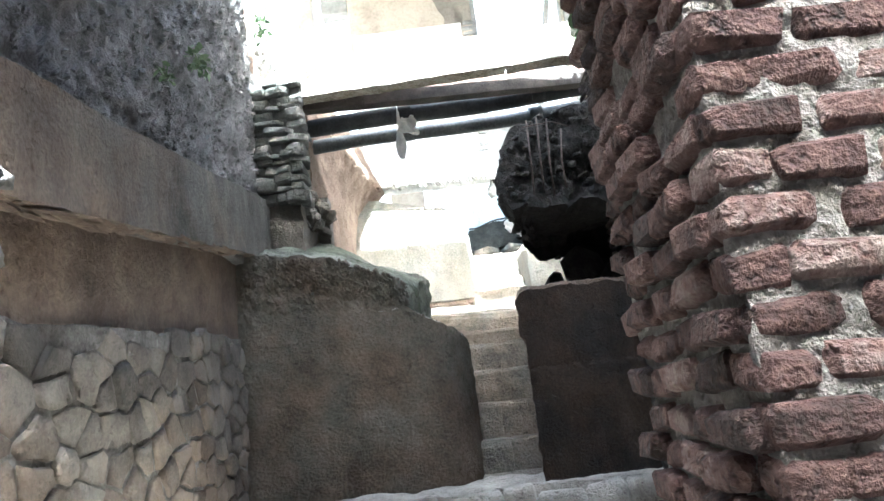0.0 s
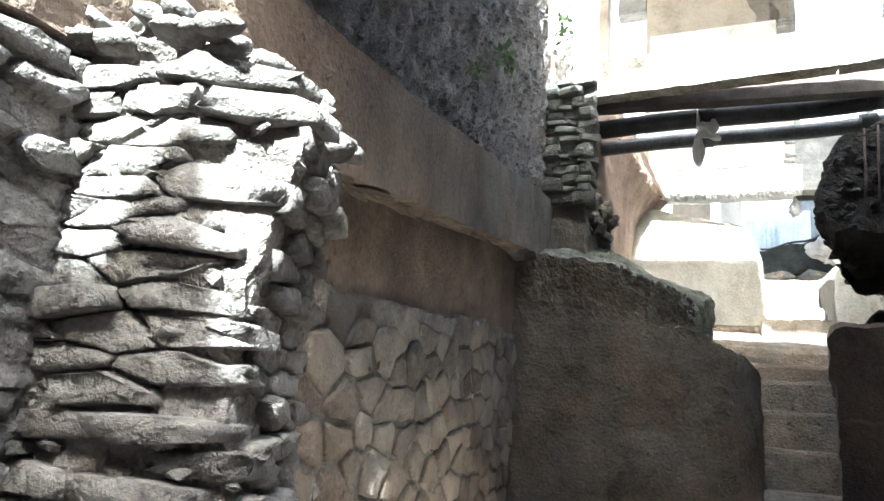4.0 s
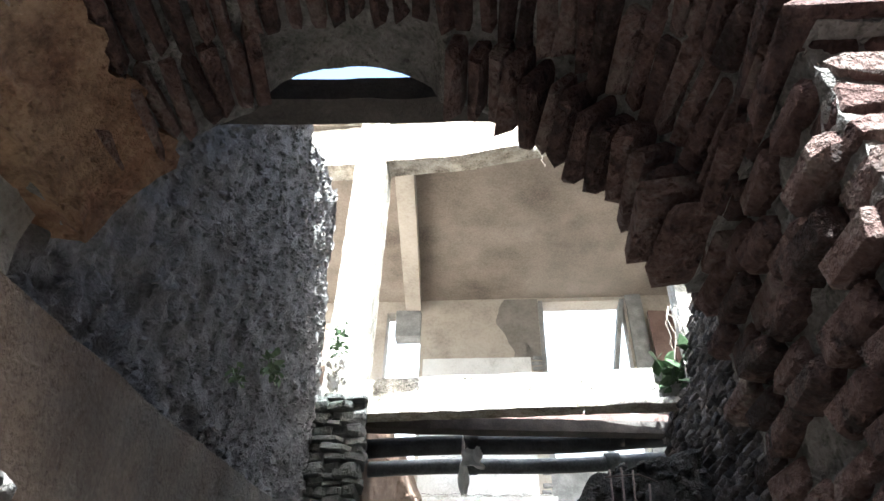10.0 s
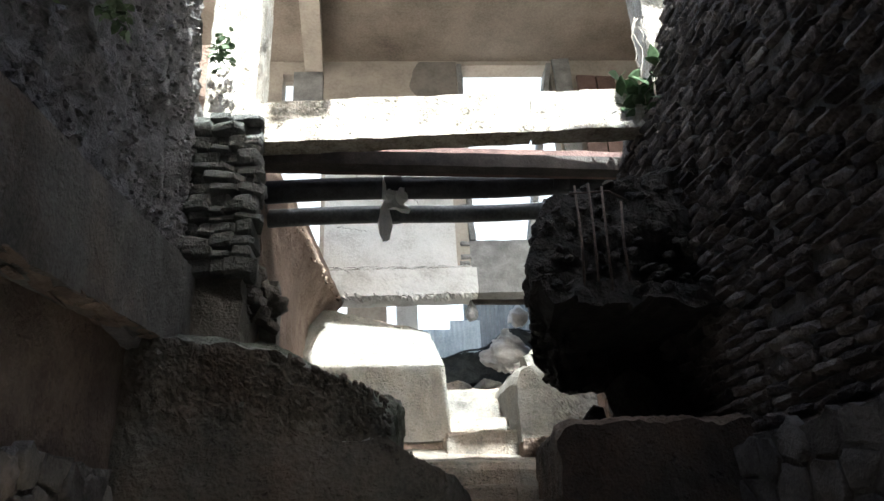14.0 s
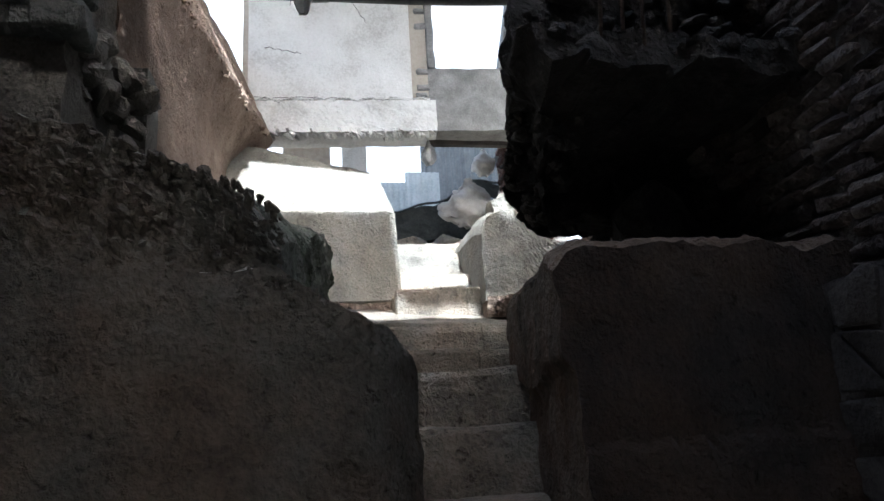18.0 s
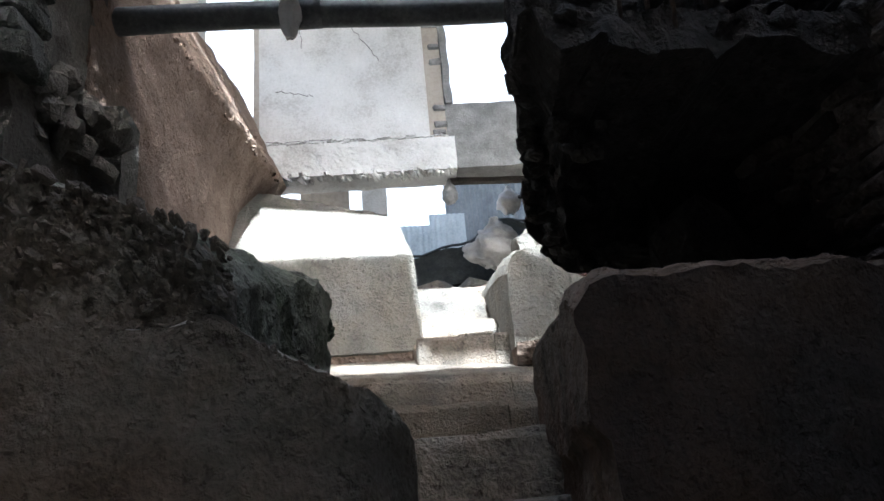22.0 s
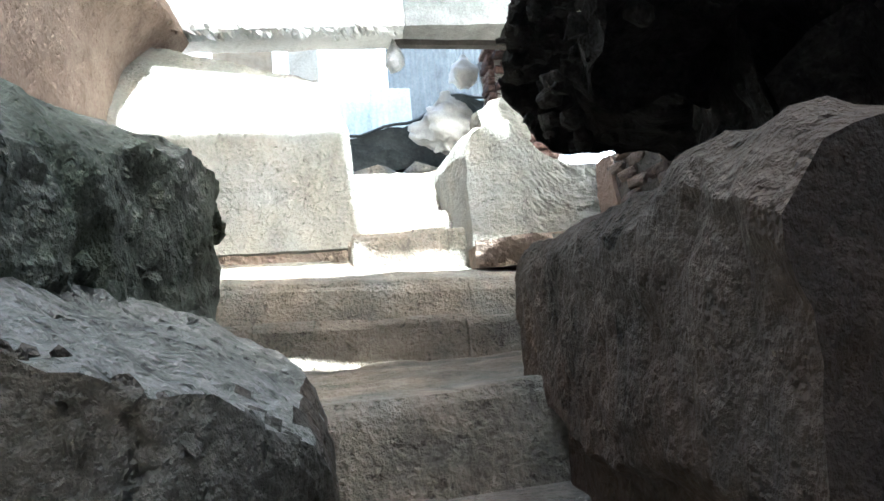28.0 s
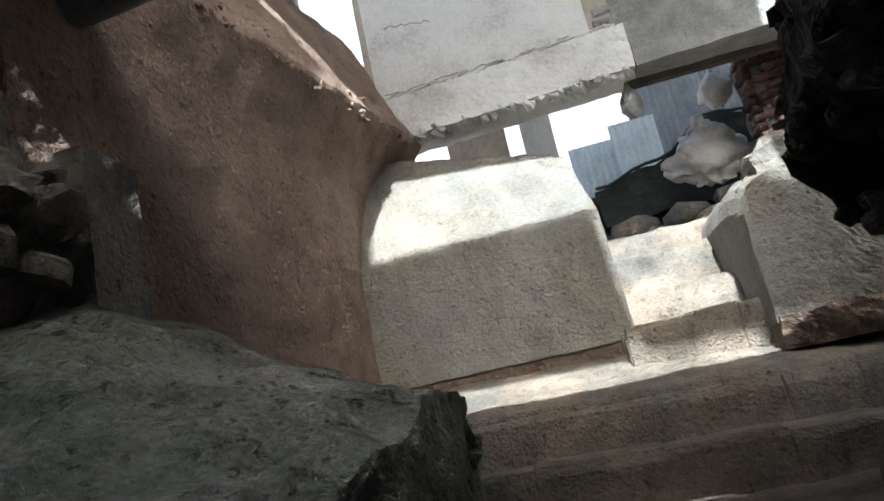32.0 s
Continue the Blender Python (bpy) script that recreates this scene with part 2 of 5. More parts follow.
STONE_DARK = mat("dark_plinth_stone", [(0.022, 0.018, 0.014), (0.05, 0.041, 0.033), (0.09, 0.074, 0.06)], 6, 60, 0.8, vary=0.2)
PLASTER_ORANGE = mat("orange_patched_plaster", [(0.16, 0.10, 0.06), (0.30, 0.19, 0.11), (0.42, 0.29, 0.18)], 7, 50, 0.9, bump_dist=0.03, pits=0.5, dull=0.1, other=[(0.07, 0.03, 0.018), (0.16, 0.068, 0.038), (0.25, 0.12, 0.07)])
PALE_RENDER = mat("pale_worn_render", [(0.20, 0.165, 0.12), (0.36, 0.31, 0.235), (0.50, 0.45, 0.36)], 3, 45, 0.8, bump_dist=0.02, pits=0.4)
BLOCKWORK = mat("grey_cement_block", [(0.14, 0.14, 0.135), (0.25, 0.25, 0.24), (0.40, 0.40, 0.38)], 5, 60, 0.5)
WOOD_DARK = mat("dark_old_timber", [(0.03, 0.024, 0.02), (0.07, 0.055, 0.045), (0.12, 0.095, 0.075)], 6, 60, 0.4, rough=0.8)
WOOD_RED = mat("red_brown_timber", [(0.07, 0.03, 0.02), (0.15, 0.065, 0.045), (0.22, 0.11, 0.08)], 6, 60, 0.4, rough=0.75)
DOOR = mat("brown_door_paint", [(0.10, 0.045, 0.03), (0.17, 0.08, 0.055), (0.22, 0.12, 0.085)], 4, 40, 0.2, rough=0.6)
PIPE_DARK = mat("dark_blue_grey_pipe", [(0.02, 0.022, 0.026), (0.045, 0.05, 0.058), (0.08, 0.085, 0.09)], 5, 40, 0.1, rough=0.45)
PIPE = mat("dusty_grey_pipe", [(0.05, 0.058, 0.065), (0.11, 0.125, 0.135), (0.2, 0.215, 0.22)], 5, 40, 0.1, rough=0.45)
PLASTIC = mat("white_plastic_film", [(0.55, 0.55, 0.53), (0.75, 0.75, 0.72), (0.85, 0.85, 0.83)], 12, 60, 0.3, rough=0.4)
PLASTIC_GREY = mat("grey_plastic_film", [(0.16, 0.16, 0.16), (0.26, 0.26, 0.25), (0.38, 0.37, 0.35)], 12, 60, 0.3, rough=0.4)
SACK = mat("dirty_white_sack", [(0.32, 0.29, 0.25), (0.50, 0.47, 0.42), (0.62, 0.60, 0.55)], 8, 90, 0.4, rough=0.8)
TARP = mat("dark_green_tarpaulin", [(0.02, 0.028, 0.03), (0.045, 0.055, 0.055), (0.08, 0.09, 0.085)], 6, 40, 0.4, rough=0.6)
TIN = mat("blue_grey_galvanised_sheet", [(0.06, 0.085, 0.10), (0.115, 0.15, 0.172), (0.18, 0.222, 0.245)], 3, 30, 0.1, rough=0.5, metal=0.3)
TIN_PALE = mat("pale_painted_sheet", [(0.20, 0.28, 0.31), (0.32, 0.42, 0.46), (0.42, 0.52, 0.56)], 3, 30, 0.1, rough=0.5, metal=0.1)
RUST = mat("rusty_iron", [(0.035, 0.022, 0.017), (0.085, 0.05, 0.036), (0.14, 0.09, 0.065)], 30, 90, 0.4, rough=0.7, metal=0.4)
ROOT = mat("pale_dry_root", [(0.26, 0.20, 0.13), (0.42, 0.34, 0.24), (0.55, 0.47, 0.35)], 20, 90, 0.3)
MORTAR_DUST = mat("dusty_recessed_mortar", [(0.078, 0.066, 0.053), (0.156, 0.133, 0.108), (0.242, 0.211, 0.176)], 9, 50, 0.9, bump_dist=0.025, pits=0.2)
LEAF = mat("green_leaf", [(0.03, 0.07, 0.015), (0.06, 0.13, 0.03), (0.10, 0.19, 0.05)], 20, 60, 0.1, rough=0.5, vary=0.3)
LEAF_PALE = mat("bright_fern_leaf", [(0.10, 0.18, 0.045), (0.16, 0.27, 0.08), (0.22, 0.34, 0.12)], 20, 60, 0.1, rough=0.5, vary=0.3)


# ---- builders ----
def part(name, bm, material, parent=None, label=""):
    me = bpy.data.meshes.new(name)
    bm.to_mesh(me)
    bm.free()
    me.materials.append(material)
    ob = new(name, me)
    ob.parent = parent
    if label:
        tagged(ob, label)
    return ob


def thing(name, at, label, category, group="", kind=""):
    ob = new(name)
    ob.location = at
    bpy.context.view_layer.update()
    return tagged(ob, label, category, group, kind)


def shake(bm, amount, scale=6.0, seed=0.0, fine=0.35):
    off = Vector((seed * 7.3, seed * 3.1, seed * 5.7))
    for v in bm.verts:
        p = v.co * scale + off
        d = noise.noise_vector(p) + noise.noise_vector(p * 3.1) * fine
        v.co += d * amount


def slab_bm(x0, x1, y0, y1, z0, z1, cell=0.12, rough=0.02, scale=5.0, seed=0.0, top=None, shape=None, smooth=False):
    """A box cut into a grid, its surfaces worn by noise. top(x, y): height of its upper side; shape(v): moves a point."""
    bm = bmesh.new()
    n = [max(1, min(130, round((b - a) / cell))) for a, b in ((x0, x1), (y0, y1), (z0, z1))]
    made = {}

    def vert(i, j, k):
        if (i, j, k) not in made:
            x, y = x0 + (x1 - x0) * i / n[0], y0 + (y1 - y0) * j / n[1]
            zt = top(x, y) if top else z1
            made[i, j, k] = bm.verts.new((x, y, z0 + (zt - z0) * k / n[2]))
        return made[i, j, k]

    for a, b, c in ((0, 1, 2), (1, 2, 0), (2, 0, 1)):
        for side in (0, n[c]):
            for i in range(n[a]):
                for j in range(n[b]):
                    ids = []
                    for di, dj in ((0, 0), (1, 0), (1, 1), (0, 1)):
                        q = [0, 0, 0]
                        q[a], q[b], q[c] = i + di, j + dj, side
                        ids.append(vert(*q))
                    bm.faces.new(ids if side else ids[::-1])
    if shape:
        for v in bm.verts:
            shape(v)
    if rough:
        shake(bm, rough, scale, seed)
    if smooth:
        for f in bm.faces:
            f.smooth = True
    return bm


def ramp_of(points):
    """Piecewise linear function through (x, value) pairs."""
    xs, vs = [p[0] for p in points], [p[1] for p in points]
    return lambda x: float(np.interp(x, xs, vs))


def spun(pivot, deg):
    """Turns points about an upright axis: the old building stands slightly askew."""
    c, s_ = math.cos(radians(deg)), math.sin(radians(deg))

    def go(v):
        x, y = v.co.x - pivot[0], v.co.y - pivot[1]
        v.co.x, v.co.y = pivot[0] + c * x - s_ * y, pivot[1] + s_ * x + c * y
    return go


def structure(name, bm, material, label, category):
    return tagged(part(name, bm, material), label, category, kind="structure")


def hull_mesh(name, pts, material, smooth):
    bm = bmesh.new()
    for p in pts:
        bm.verts.new(p)
    out = bmesh.ops.convex_hull(bm, input=bm.verts)
    loose = [g for g in out["geom_interior"] if isinstance(g, bmesh.types.BMVert)]
    bmesh.ops.delete(bm, geom=loose, context="VERTS")
    for f in bm.faces:
        f.smooth = smooth
    me = bpy.data.meshes.new(name)
    bm.to_mesh(me)
    bm.free()
    me.materials.append(material)
    return me


def brick_kinds(name, dims, material, chamfer=0.012, jitter=0.006, count=6, seed=1):
    """Worn brick shapes with chipped corners, centred on the origin."""
    rnd = random.Random(seed)
    out = []
    for _ in range(count):
        pts = []
        for sx in (-1, 1):
            for sy in (-1, 1):
                for sz in (-1, 1):
                    chip = chamfer * rnd.uniform(0.5, 2.2)
                    for k in range(3):
                        p = [sx * dims[0] / 2, sy * dims[1] / 2, sz * dims[2] / 2]
                        for j, sg in enumerate((sx, sy, sz)):
                            if j != k:
                                p[j] -= sg * chip
                            p[j] += rnd.uniform(-jitter, jitter)
                        pts.append(p)
        out.append(hull_mesh(name, pts, material, False))
    return out


def stone_kinds(name, material, count=8, points=26, seed=2, boxy=0.6, smooth=True):
    """Rounded rubble stones about 1 across; scaled where they are laid."""
    rnd = random.Random(seed)
    out = []
    for _ in range(count):
        pts = []
        for _ in range(points):
            v = Vector((rnd.gauss(0, 1), rnd.gauss(0, 1), rnd.gauss(0, 1))).normalized()
            m = max(abs(v.x), abs(v.y), abs(v.z))
            v = v.lerp(v / m * 0.8, boxy)
            pts.append(v * 0.5 * rnd.uniform(0.86, 1.08))
        out.append(hull_mesh(name, pts, material, smooth))
    return out


def slab_kinds(name, material, count=8, seed=3, chip=(0.1, 0.1, 0.1), jitter=0.035, smooth=False):
    """Rough-hewn blocks about 1 x 1 x 1, with flat beds and broken corners; scaled where they are laid."""
    rnd = random.Random(seed)
    out = []
    for _ in range(count):
        pts = []
        for sx in (-1, 1):
            for sy in (-1, 1):
                for sz in (-1, 1):
                    c = rnd.uniform(0.4, 1.8)
                    for k in range(3):
                        pts.append([sg * 0.5 - (sg * c * chip[j] if j != k else 0) + rnd.uniform(-jitter, jitter) for j, sg in enumerate((sx, sy, sz))])
        for _ in range(6):
            v = [rnd.uniform(-0.42, 0.42), rnd.uniform(-0.42, 0.42), rnd.uniform(-0.42, 0.42)]
            v[rnd.randrange(3)] = rnd.choice((-0.53, 0.53))
            pts.append(v)
        out.append(hull_mesh(name, pts, material, smooth))
    return out


def lay(name, mesh, parent, at, rot=(0, 0, 0), scale=(1, 1, 1), label=""):
    """One piece of a wall, arch, stair or heap: an object of its own on a shared mesh."""
    ob = new(name, mesh)
    ob.parent = parent
    ob.matrix_basis = Matrix.LocRotScale(at, Euler([radians(a) for a in rot]), scale)
    if label:
        tagged(ob, label)
    return ob


def joined(name, pieces, material, parent, label, smooth=False):
    """Many small pieces as one part: rows of (mesh, at, rot, scale)."""
    verts, faces = [], []
    cache = {}
    for me, at, rot, scale in pieces:
        if me.name not in cache:
            co = np.empty(len(me.vertices) * 3)
            me.vertices.foreach_get("co", co)
            cache[me.name] = (co.reshape(-1, 3), [tuple(p.vertices) for p in me.polygons])
        co, fs = cache[me.name]
        m = np.array(Matrix.LocRotScale(at, Euler([radians(a) for a in rot]), scale))
        base = len(verts)
        verts.extend((co @ m[:3, :3].T + m[:3, 3]).tolist())
        faces.extend(tuple(base + i for i in f) for f in fs)
    me = bpy.data.meshes.new(name)
    me.from_pydata(verts, [], faces)
    me.materials.append(material)
    if smooth:
        me.polygons.foreach_set("use_smooth", [True] * len(faces))
    ob = new(name, me)
    ob.parent = parent
    return tagged(ob, label, kind="stuff")


def tube_bm(points, radius, sides=10, caps=True):
    """A round rod or pipe along a line of points; radius may be a list."""
    bm = bmesh.new()
    pts = [Vector(p) for p in points]
    rad = radius if isinstance(radius, (list, tuple)) else [radius] * len(pts)
    rings = []
    for i, p in enumerate(pts):
        d = (pts[min(i + 1, len(pts) - 1)] - pts[max(i - 1, 0)]).normalized()
        side = d.orthogonal().normalized() if i == 0 else (rings_side - d * d.dot(rings_side)).normalized()
        rings_side = side
        up = d.cross(side)
        rings.append([bm.verts.new(p + (side * math.cos(a) + up * math.sin(a)) * rad[i])
                      for a in (2 * math.pi * k / sides for k in range(sides))])
    for a, b in zip(rings, rings[1:]):
        for k in range(sides):
            f = bm.faces.new((a[k], a[(k + 1) % sides], b[(k + 1) % sides], b[k]))
            f.smooth = True
    if caps:
        bm.faces.new(rings[0][::-1])
        bm.faces.new(rings[-1])
    return bm


def cells(u0, u1, v0, v1, du, dv, rnd, jitter=0.36):
    """Irregular stone faces that fill a wall: each a polygon round its own seed point."""
    nu, nv = max(1, round((u1 - u0) / du)), max(1, round((v1 - v0) / dv))
    seeds = {}
    for j in range(-1, nv + 1):
        for i in range(-1, nu + 1):
            seeds[i, j] = ((i + 0.5 + 0.5 * (j % 2) + rnd.uniform(-jitter, jitter)), (j + 0.5 + rnd.uniform(-jitter, jitter) * 0.8))
    out = []
    for j in range(nv):
        for i in range(nu):
            a = seeds[i, j]
            poly = [(a[0] - 1.2, a[1] - 1.2), (a[0] + 1.2, a[1] - 1.2), (a[0] + 1.2, a[1] + 1.2), (a[0] - 1.2, a[1] + 1.2)]
            for dj in (-2, -1, 0, 1, 2):
                for di in (-2, -1, 0, 1, 2):
                    b = seeds.get((i + di, j + dj))
                    if b is None or (di == 0 and dj == 0):
                        continue
                    nx, ny = b[0] - a[0], b[1] - a[1]
                    lim = (b[0] * b[0] + b[1] * b[1] - a[0] * a[0] - a[1] * a[1]) / 2
                    cut = []
                    for p, q in zip(poly, poly[1:] + poly[:1]):
                        fp, fq = p[0] * nx + p[1] * ny - lim, q[0] * nx + q[1] * ny - lim
                        if fp <= 0:
                            cut.append(p)
                        if fp * fq < 0:
                            k = fp / (fp - fq)
                            cut.append((p[0] + (q[0] - p[0]) * k, p[1] + (q[1] - p[1]) * k))
                    poly = cut
            if len(poly) > 2:
                out.append([(u0 + p[0] * (u1 - u0) / nu, v0 + p[1] * (v1 - v0) / nv) for p in poly])
    return out


def face_stone(poly, where, parent, material, rnd, gap=0.008, proud=0.02, back=0.05, round_off=0.72, name="stone", tip=0.07):
    """One stone with a broken face. where(u, v, d) gives the point that lies d in front of the wall's face."""
    cu, cv = sum(p[0] for p in poly) / len(poly), sum(p[1] for p in poly) / len(poly)
    edge = []
    for p, q in zip(poly, poly[1:] + poly[:1]):
        edge.append(p)
        if math.hypot(p[0] - q[0], p[1] - q[1]) > 0.03:
            k = rnd.uniform(0.35, 0.65)
            edge.append((p[0] + (q[0] - p[0]) * k + rnd.uniform(-0.004, 0.004), p[1] + (q[1] - p[1]) * k + rnd.uniform(-0.004, 0.004)))
    verts, n = [], len(edge)
    base = where(cu, cv, 0.0)
    lean = (rnd.uniform(-tip, tip), rnd.uniform(-tip, tip))
    for shrink, d, jag in ((0.0, -back, 0.0), (0.0, proud * 0.3, 0.002), (0.35, proud * 0.85, 0.006), (1.0, proud, 0.008)):
        for p in edge:
            du, dv = p[0] - cu, p[1] - cv
            r = math.hypot(du, dv) + 1e-6
            f = max(0.25, 1 - gap / r) * (1 - shrink * (1 - round_off * rnd.uniform(0.8, 1.15)))
            extra = (lean[0] * du + lean[1] * dv) * (1 if d > 0 else 0) + rnd.uniform(-jag, jag)
            verts.append(where(cu + du * f, cv + dv * f, d + extra) - base)
    verts.append(where(cu, cv, proud * rnd.uniform(0.95, 1.2)) - base)
    faces = []
    for r in (0, n, 2 * n):
        for k in range(n):
            faces.append((r + k, r + (k + 1) % n, r + n + (k + 1) % n, r + n + k))
    for k in range(n):
        faces.append((3 * n + k, 3 * n + (k + 1) % n, 4 * n))
    me = bpy.data.meshes.new(name)
    me.from_pydata(verts, [], faces)
    me.materials.append(material)
    me.polygons.foreach_set("use_smooth", [True] * len(faces))
    return lay(name, me, parent, base)


def refaced(ob, material, test):
    """Gives the faces that test(normal, centre) picks a second surface."""
    ob.data.materials.append(material)
    for f in ob.data.polygons:
        if test(f.normal, f.center):
            f.material_index = 1
    return ob


R = random.Random(11)

# ---- ground and terrace ----
def ground_top(x, y):
    rise = 0.10 * min(1.0, max(0.0, (y - 1.5) / 2.5))
    return 0.50 + rise + 0.03 * noise.noise(Vector((x * 2, y * 2, 0)))


structure("ground", slab_bm(-4, 4, -6, 5.6, 0.0, 0.6, cell=0.12, rough=0.008, scale=12, top=ground_top, smooth=True), DIRT,
          "pale dusty earth floor of the sunken pit", "ground")
far_ground = slab_bm(-90, 90, -90, 120, -0.6, -0.05, cell=8, rough=0)
structure("ground_far", far_ground, DIRT, "bare earth round the ruin", "ground")
structure("terrace", slab_bm(-14, 16, 11.9, 45, 0.0, 3.5, cell=0.9, rough=0.05, scale=1.5), DIRT,
          "raised earth terrace at the head of the stairs", "ground")

haze = bpy.data.materials.new("bright_haze")
haze.use_nodes = True
glow = haze.node_tree.nodes.new("ShaderNodeEmission")
glow.inputs["Color"].default_value, glow.inputs["Strength"].default_value = (0.97, 0.985, 1.0, 1), 0.5
haze.node_tree.links.new(glow.outputs["Emission"], haze.node_tree.nodes["Material Output"].inputs["Surface"])
structure("backdrop", slab_bm(-70, 70, 62, 63, -1, 75, cell=40, rough=0), haze, "bright hazy sky in the distance", "sky")

# ---- stair ----
STEP_STONE = slab_kinds("stone", STEP, count=8, seed=5, chip=(0.014, 0.05, 0.09), jitter=0.014)
STAIR_CORE = ramp_of([(5.3, 0.78), (5.72, 0.84), (5.97, 1.10), (6.24, 1.38), (6.5, 1.66), (6.9, 1.86), (8.3, 1.95), (8.7, 2.2), (9.4, 2.5), (12.0, 3.3)])
stair = structure("stair", slab_bm(0.1, 2.4, 5.3, 12.0, 0.3, 1.0, cell=0.25, rough=0.01, top=lambda x, y: STAIR_CORE(y)), STEP,
                  "packed earth core of the old stone stair", "stairs")


def step(x0, x1, y, z, depth, riser, tilt=0.0, wide=(0.24, 0.46), sag=0.0):
    x = x0
    while x < x1 - 0.05:
        w = min(R.uniform(*wide), x1 - x)
        if x1 - x - w < 0.12:
            w = x1 - x
        h = riser + 0.10
        lay("stone", R.choice(STEP_STONE), stair, (x + w / 2, y + depth / 2 + R.uniform(-0.012, 0.012), z - h / 2 + R.uniform(-0.012, 0.006) + sag * (x + w / 2 - x0)),
            (tilt, R.uniform(-1.5, 1.5), R.uniform(-2, 2)), (w * 1.03, depth * 1.06, h * 1.02))
        x += w


# the lowest course runs across the foot of both side walls
structure("stair_kerb", slab_bm(-1.42, 1.9, 5.0, 5.72, 0.4, 0.83, cell=0.03, rough=0.018, scale=9, seed=1.7, top=lambda x, y: 0.815 + 0.03 * min(1.0, max(0.0, y - 5.02) / 0.3) + 0.02 * noise.noise(Vector((x * 3, y * 5, 4))),
          shape=lambda v: setattr(v.co, "y", v.co.y + 0.03 * noise.noise(Vector((v.co.x * 4, 0, 2))) + (0.06 * (v.co.z - 0.55) / 0.25 if v.co.z > 0.55 and v.co.y < 5.1 else 0))), KERB_STONE,
          "worn dusty kerb of stone along the foot of the stair", "stairs")
KERB = slab_kinds("stone", KERB_STONE, count=6, seed=6, chip=(0.06, 0.1, 0.16), jitter=0.04, smooth=True)
x = -1.4
while x < 1.7:
    w = R.uniform(0.2, 0.5)
    lay("stone", R.choice(KERB), stair, (x + w / 2, 5.06 + R.uniform(-0.02, 0.02), 0.70 + R.uniform(-0.02, 0.02)), (R.uniform(-6, 6), R.uniform(-4, 4), R.uniform(-5, 5)), (w * 0.97, 0.16, R.uniform(0.17, 0.23)))
    x += w
# four steep steps between the side walls, then a wide worn landing and two long shallow steps
for y, z, x0, x1 in ((5.70, 1.12, 0.26, 0.96), (5.95, 1.41, 0.28, 1.0), (6.22, 1.69, 0.28, 1.06), (6.47, 1.95, 0.2, 1.12)):
    step(x0, x1, y, z, 0.34, 0.27, wide=(0.3, 0.55))
structure("landing_lower", slab_bm(-0.95, 2.45, 6.72, 8.5, 1.5, 2.0, cell=0.06, rough=0.016, scale=7, seed=5.3,
          top=lambda x, y: 1.93 + 0.055 * (y - 6.7) + 0.025 * noise.noise(Vector((x * 3, y * 4, 2))), smooth=True), STEP, "worn landing of dusty trodden stone", "stairs")
for y, z, x0 in ((8.36, 2.30, -0.85), (8.66, 2.52, -0.85)):
    step(x0, 2.3, y, z, 0.36, 0.24, wide=(0.34, 0.62), sag=-0.03)
# the worn landing slopes up to the foot of the upper walls
structure("landing", slab_bm(-0.82, 2.3, 8.70, 9.75, 2.0, 2.7, cell=0.06, rough=0.018, scale=7,
          top=lambda x, y: 2.525 - 0.03 * x + 0.36 * (y - 8.70), smooth=True), STEP, "worn sloping landing of trodden pale stone", "stairs")
step(0.72, 1.6, 9.06, 2.86, 0.3, 0.2, wide=(0.25, 0.4))
structure("stair_head", slab_bm(0.70, 1.7, 9.22, 11.0, 2.4, 3.0, cell=0.05, rough=0.02, scale=8, seed=8.5,
          top=lambda x, y: 2.84 + 0.70 * min(1.0, y - 9.22) + 0.05 * math.sin((y - 9.36) * 15)), STEP, "worn dusty slope of broken steps between the parapets", "stairs")

# ---- worn side walls of the stair ----
top_b = ramp_of([(-1.45, 2.77), (-1.1, 2.745), (-0.85, 2.71), (-0.6, 2.66), (-0.4, 2.58), (-0.2, 2.50), (-0.1, 2.44), (0.0, 2.30)])
top_a = ramp_of([(-0.34, 2.20), (-0.14, 2.22), (0.0, 2.13), (0.12, 2.075), (0.28, 1.99), (0.34, 1.94), (0.37, 1.84)])


back_b = ramp_of([(-1.45, 3.27), (-1.08, 3.16), (-0.75, 3.06), (-0.42, 2.85), (-0.18, 2.75), (0.0, 2.69)])


def head_b(x, y):
    """The head of the wall climbs away from its front edge."""
    k = min(1.0, max(0.0, (y - 5.36) / 1.35))
    return top_b(x) + (back_b(x) - top_b(x)) * k - 0.25 * max(0.0, y - 6.8) * min(1.0, max(0.0, (x + 0.7) / 0.6))


def crumble(v):
    """The head of the wall has lost its skin: coarse aggregate stands out."""
    k = min(1.0, max(0.0, (v.co.z - 2.18 - 0.12 * noise.noise(Vector((v.co.x * 2.5, 0, 6)))) / 0.12))
    if v.co.y < 5.5:
        v.co.y += 0.012 * k + 0.022 * k * noise.noise(v.co * 17) + 0.012 * k * noise.noise(v.co * 37)
        v.co.y += 0.006 * noise.noise(v.co * 4.0)


def wear_b(v):
    u, y = (v.co.x + 1.45) / 1.45, v.co.y
    edge = -0.12 + 0.135 * (y - 5.36) - 0.10 * max(0.0, (y - 6.85) / 0.3) ** 2
    v.co.x = -1.45 + u * (edge + 1.45)
    v.co.y += 0.10 * max(0.0, (u - 0.9) / 0.1) * max(0.0, 1 - (y - 5.36) / 0.12) * min(1.0, max(0.0, v.co.z - 2.1) / 0.3)
    if u > 0.9 and y > 5.5:
        v.co.x += 0.03 * noise.noise(v.co * 6) + 0.018 * noise.noise(v.co * 19)
    crumble(v)


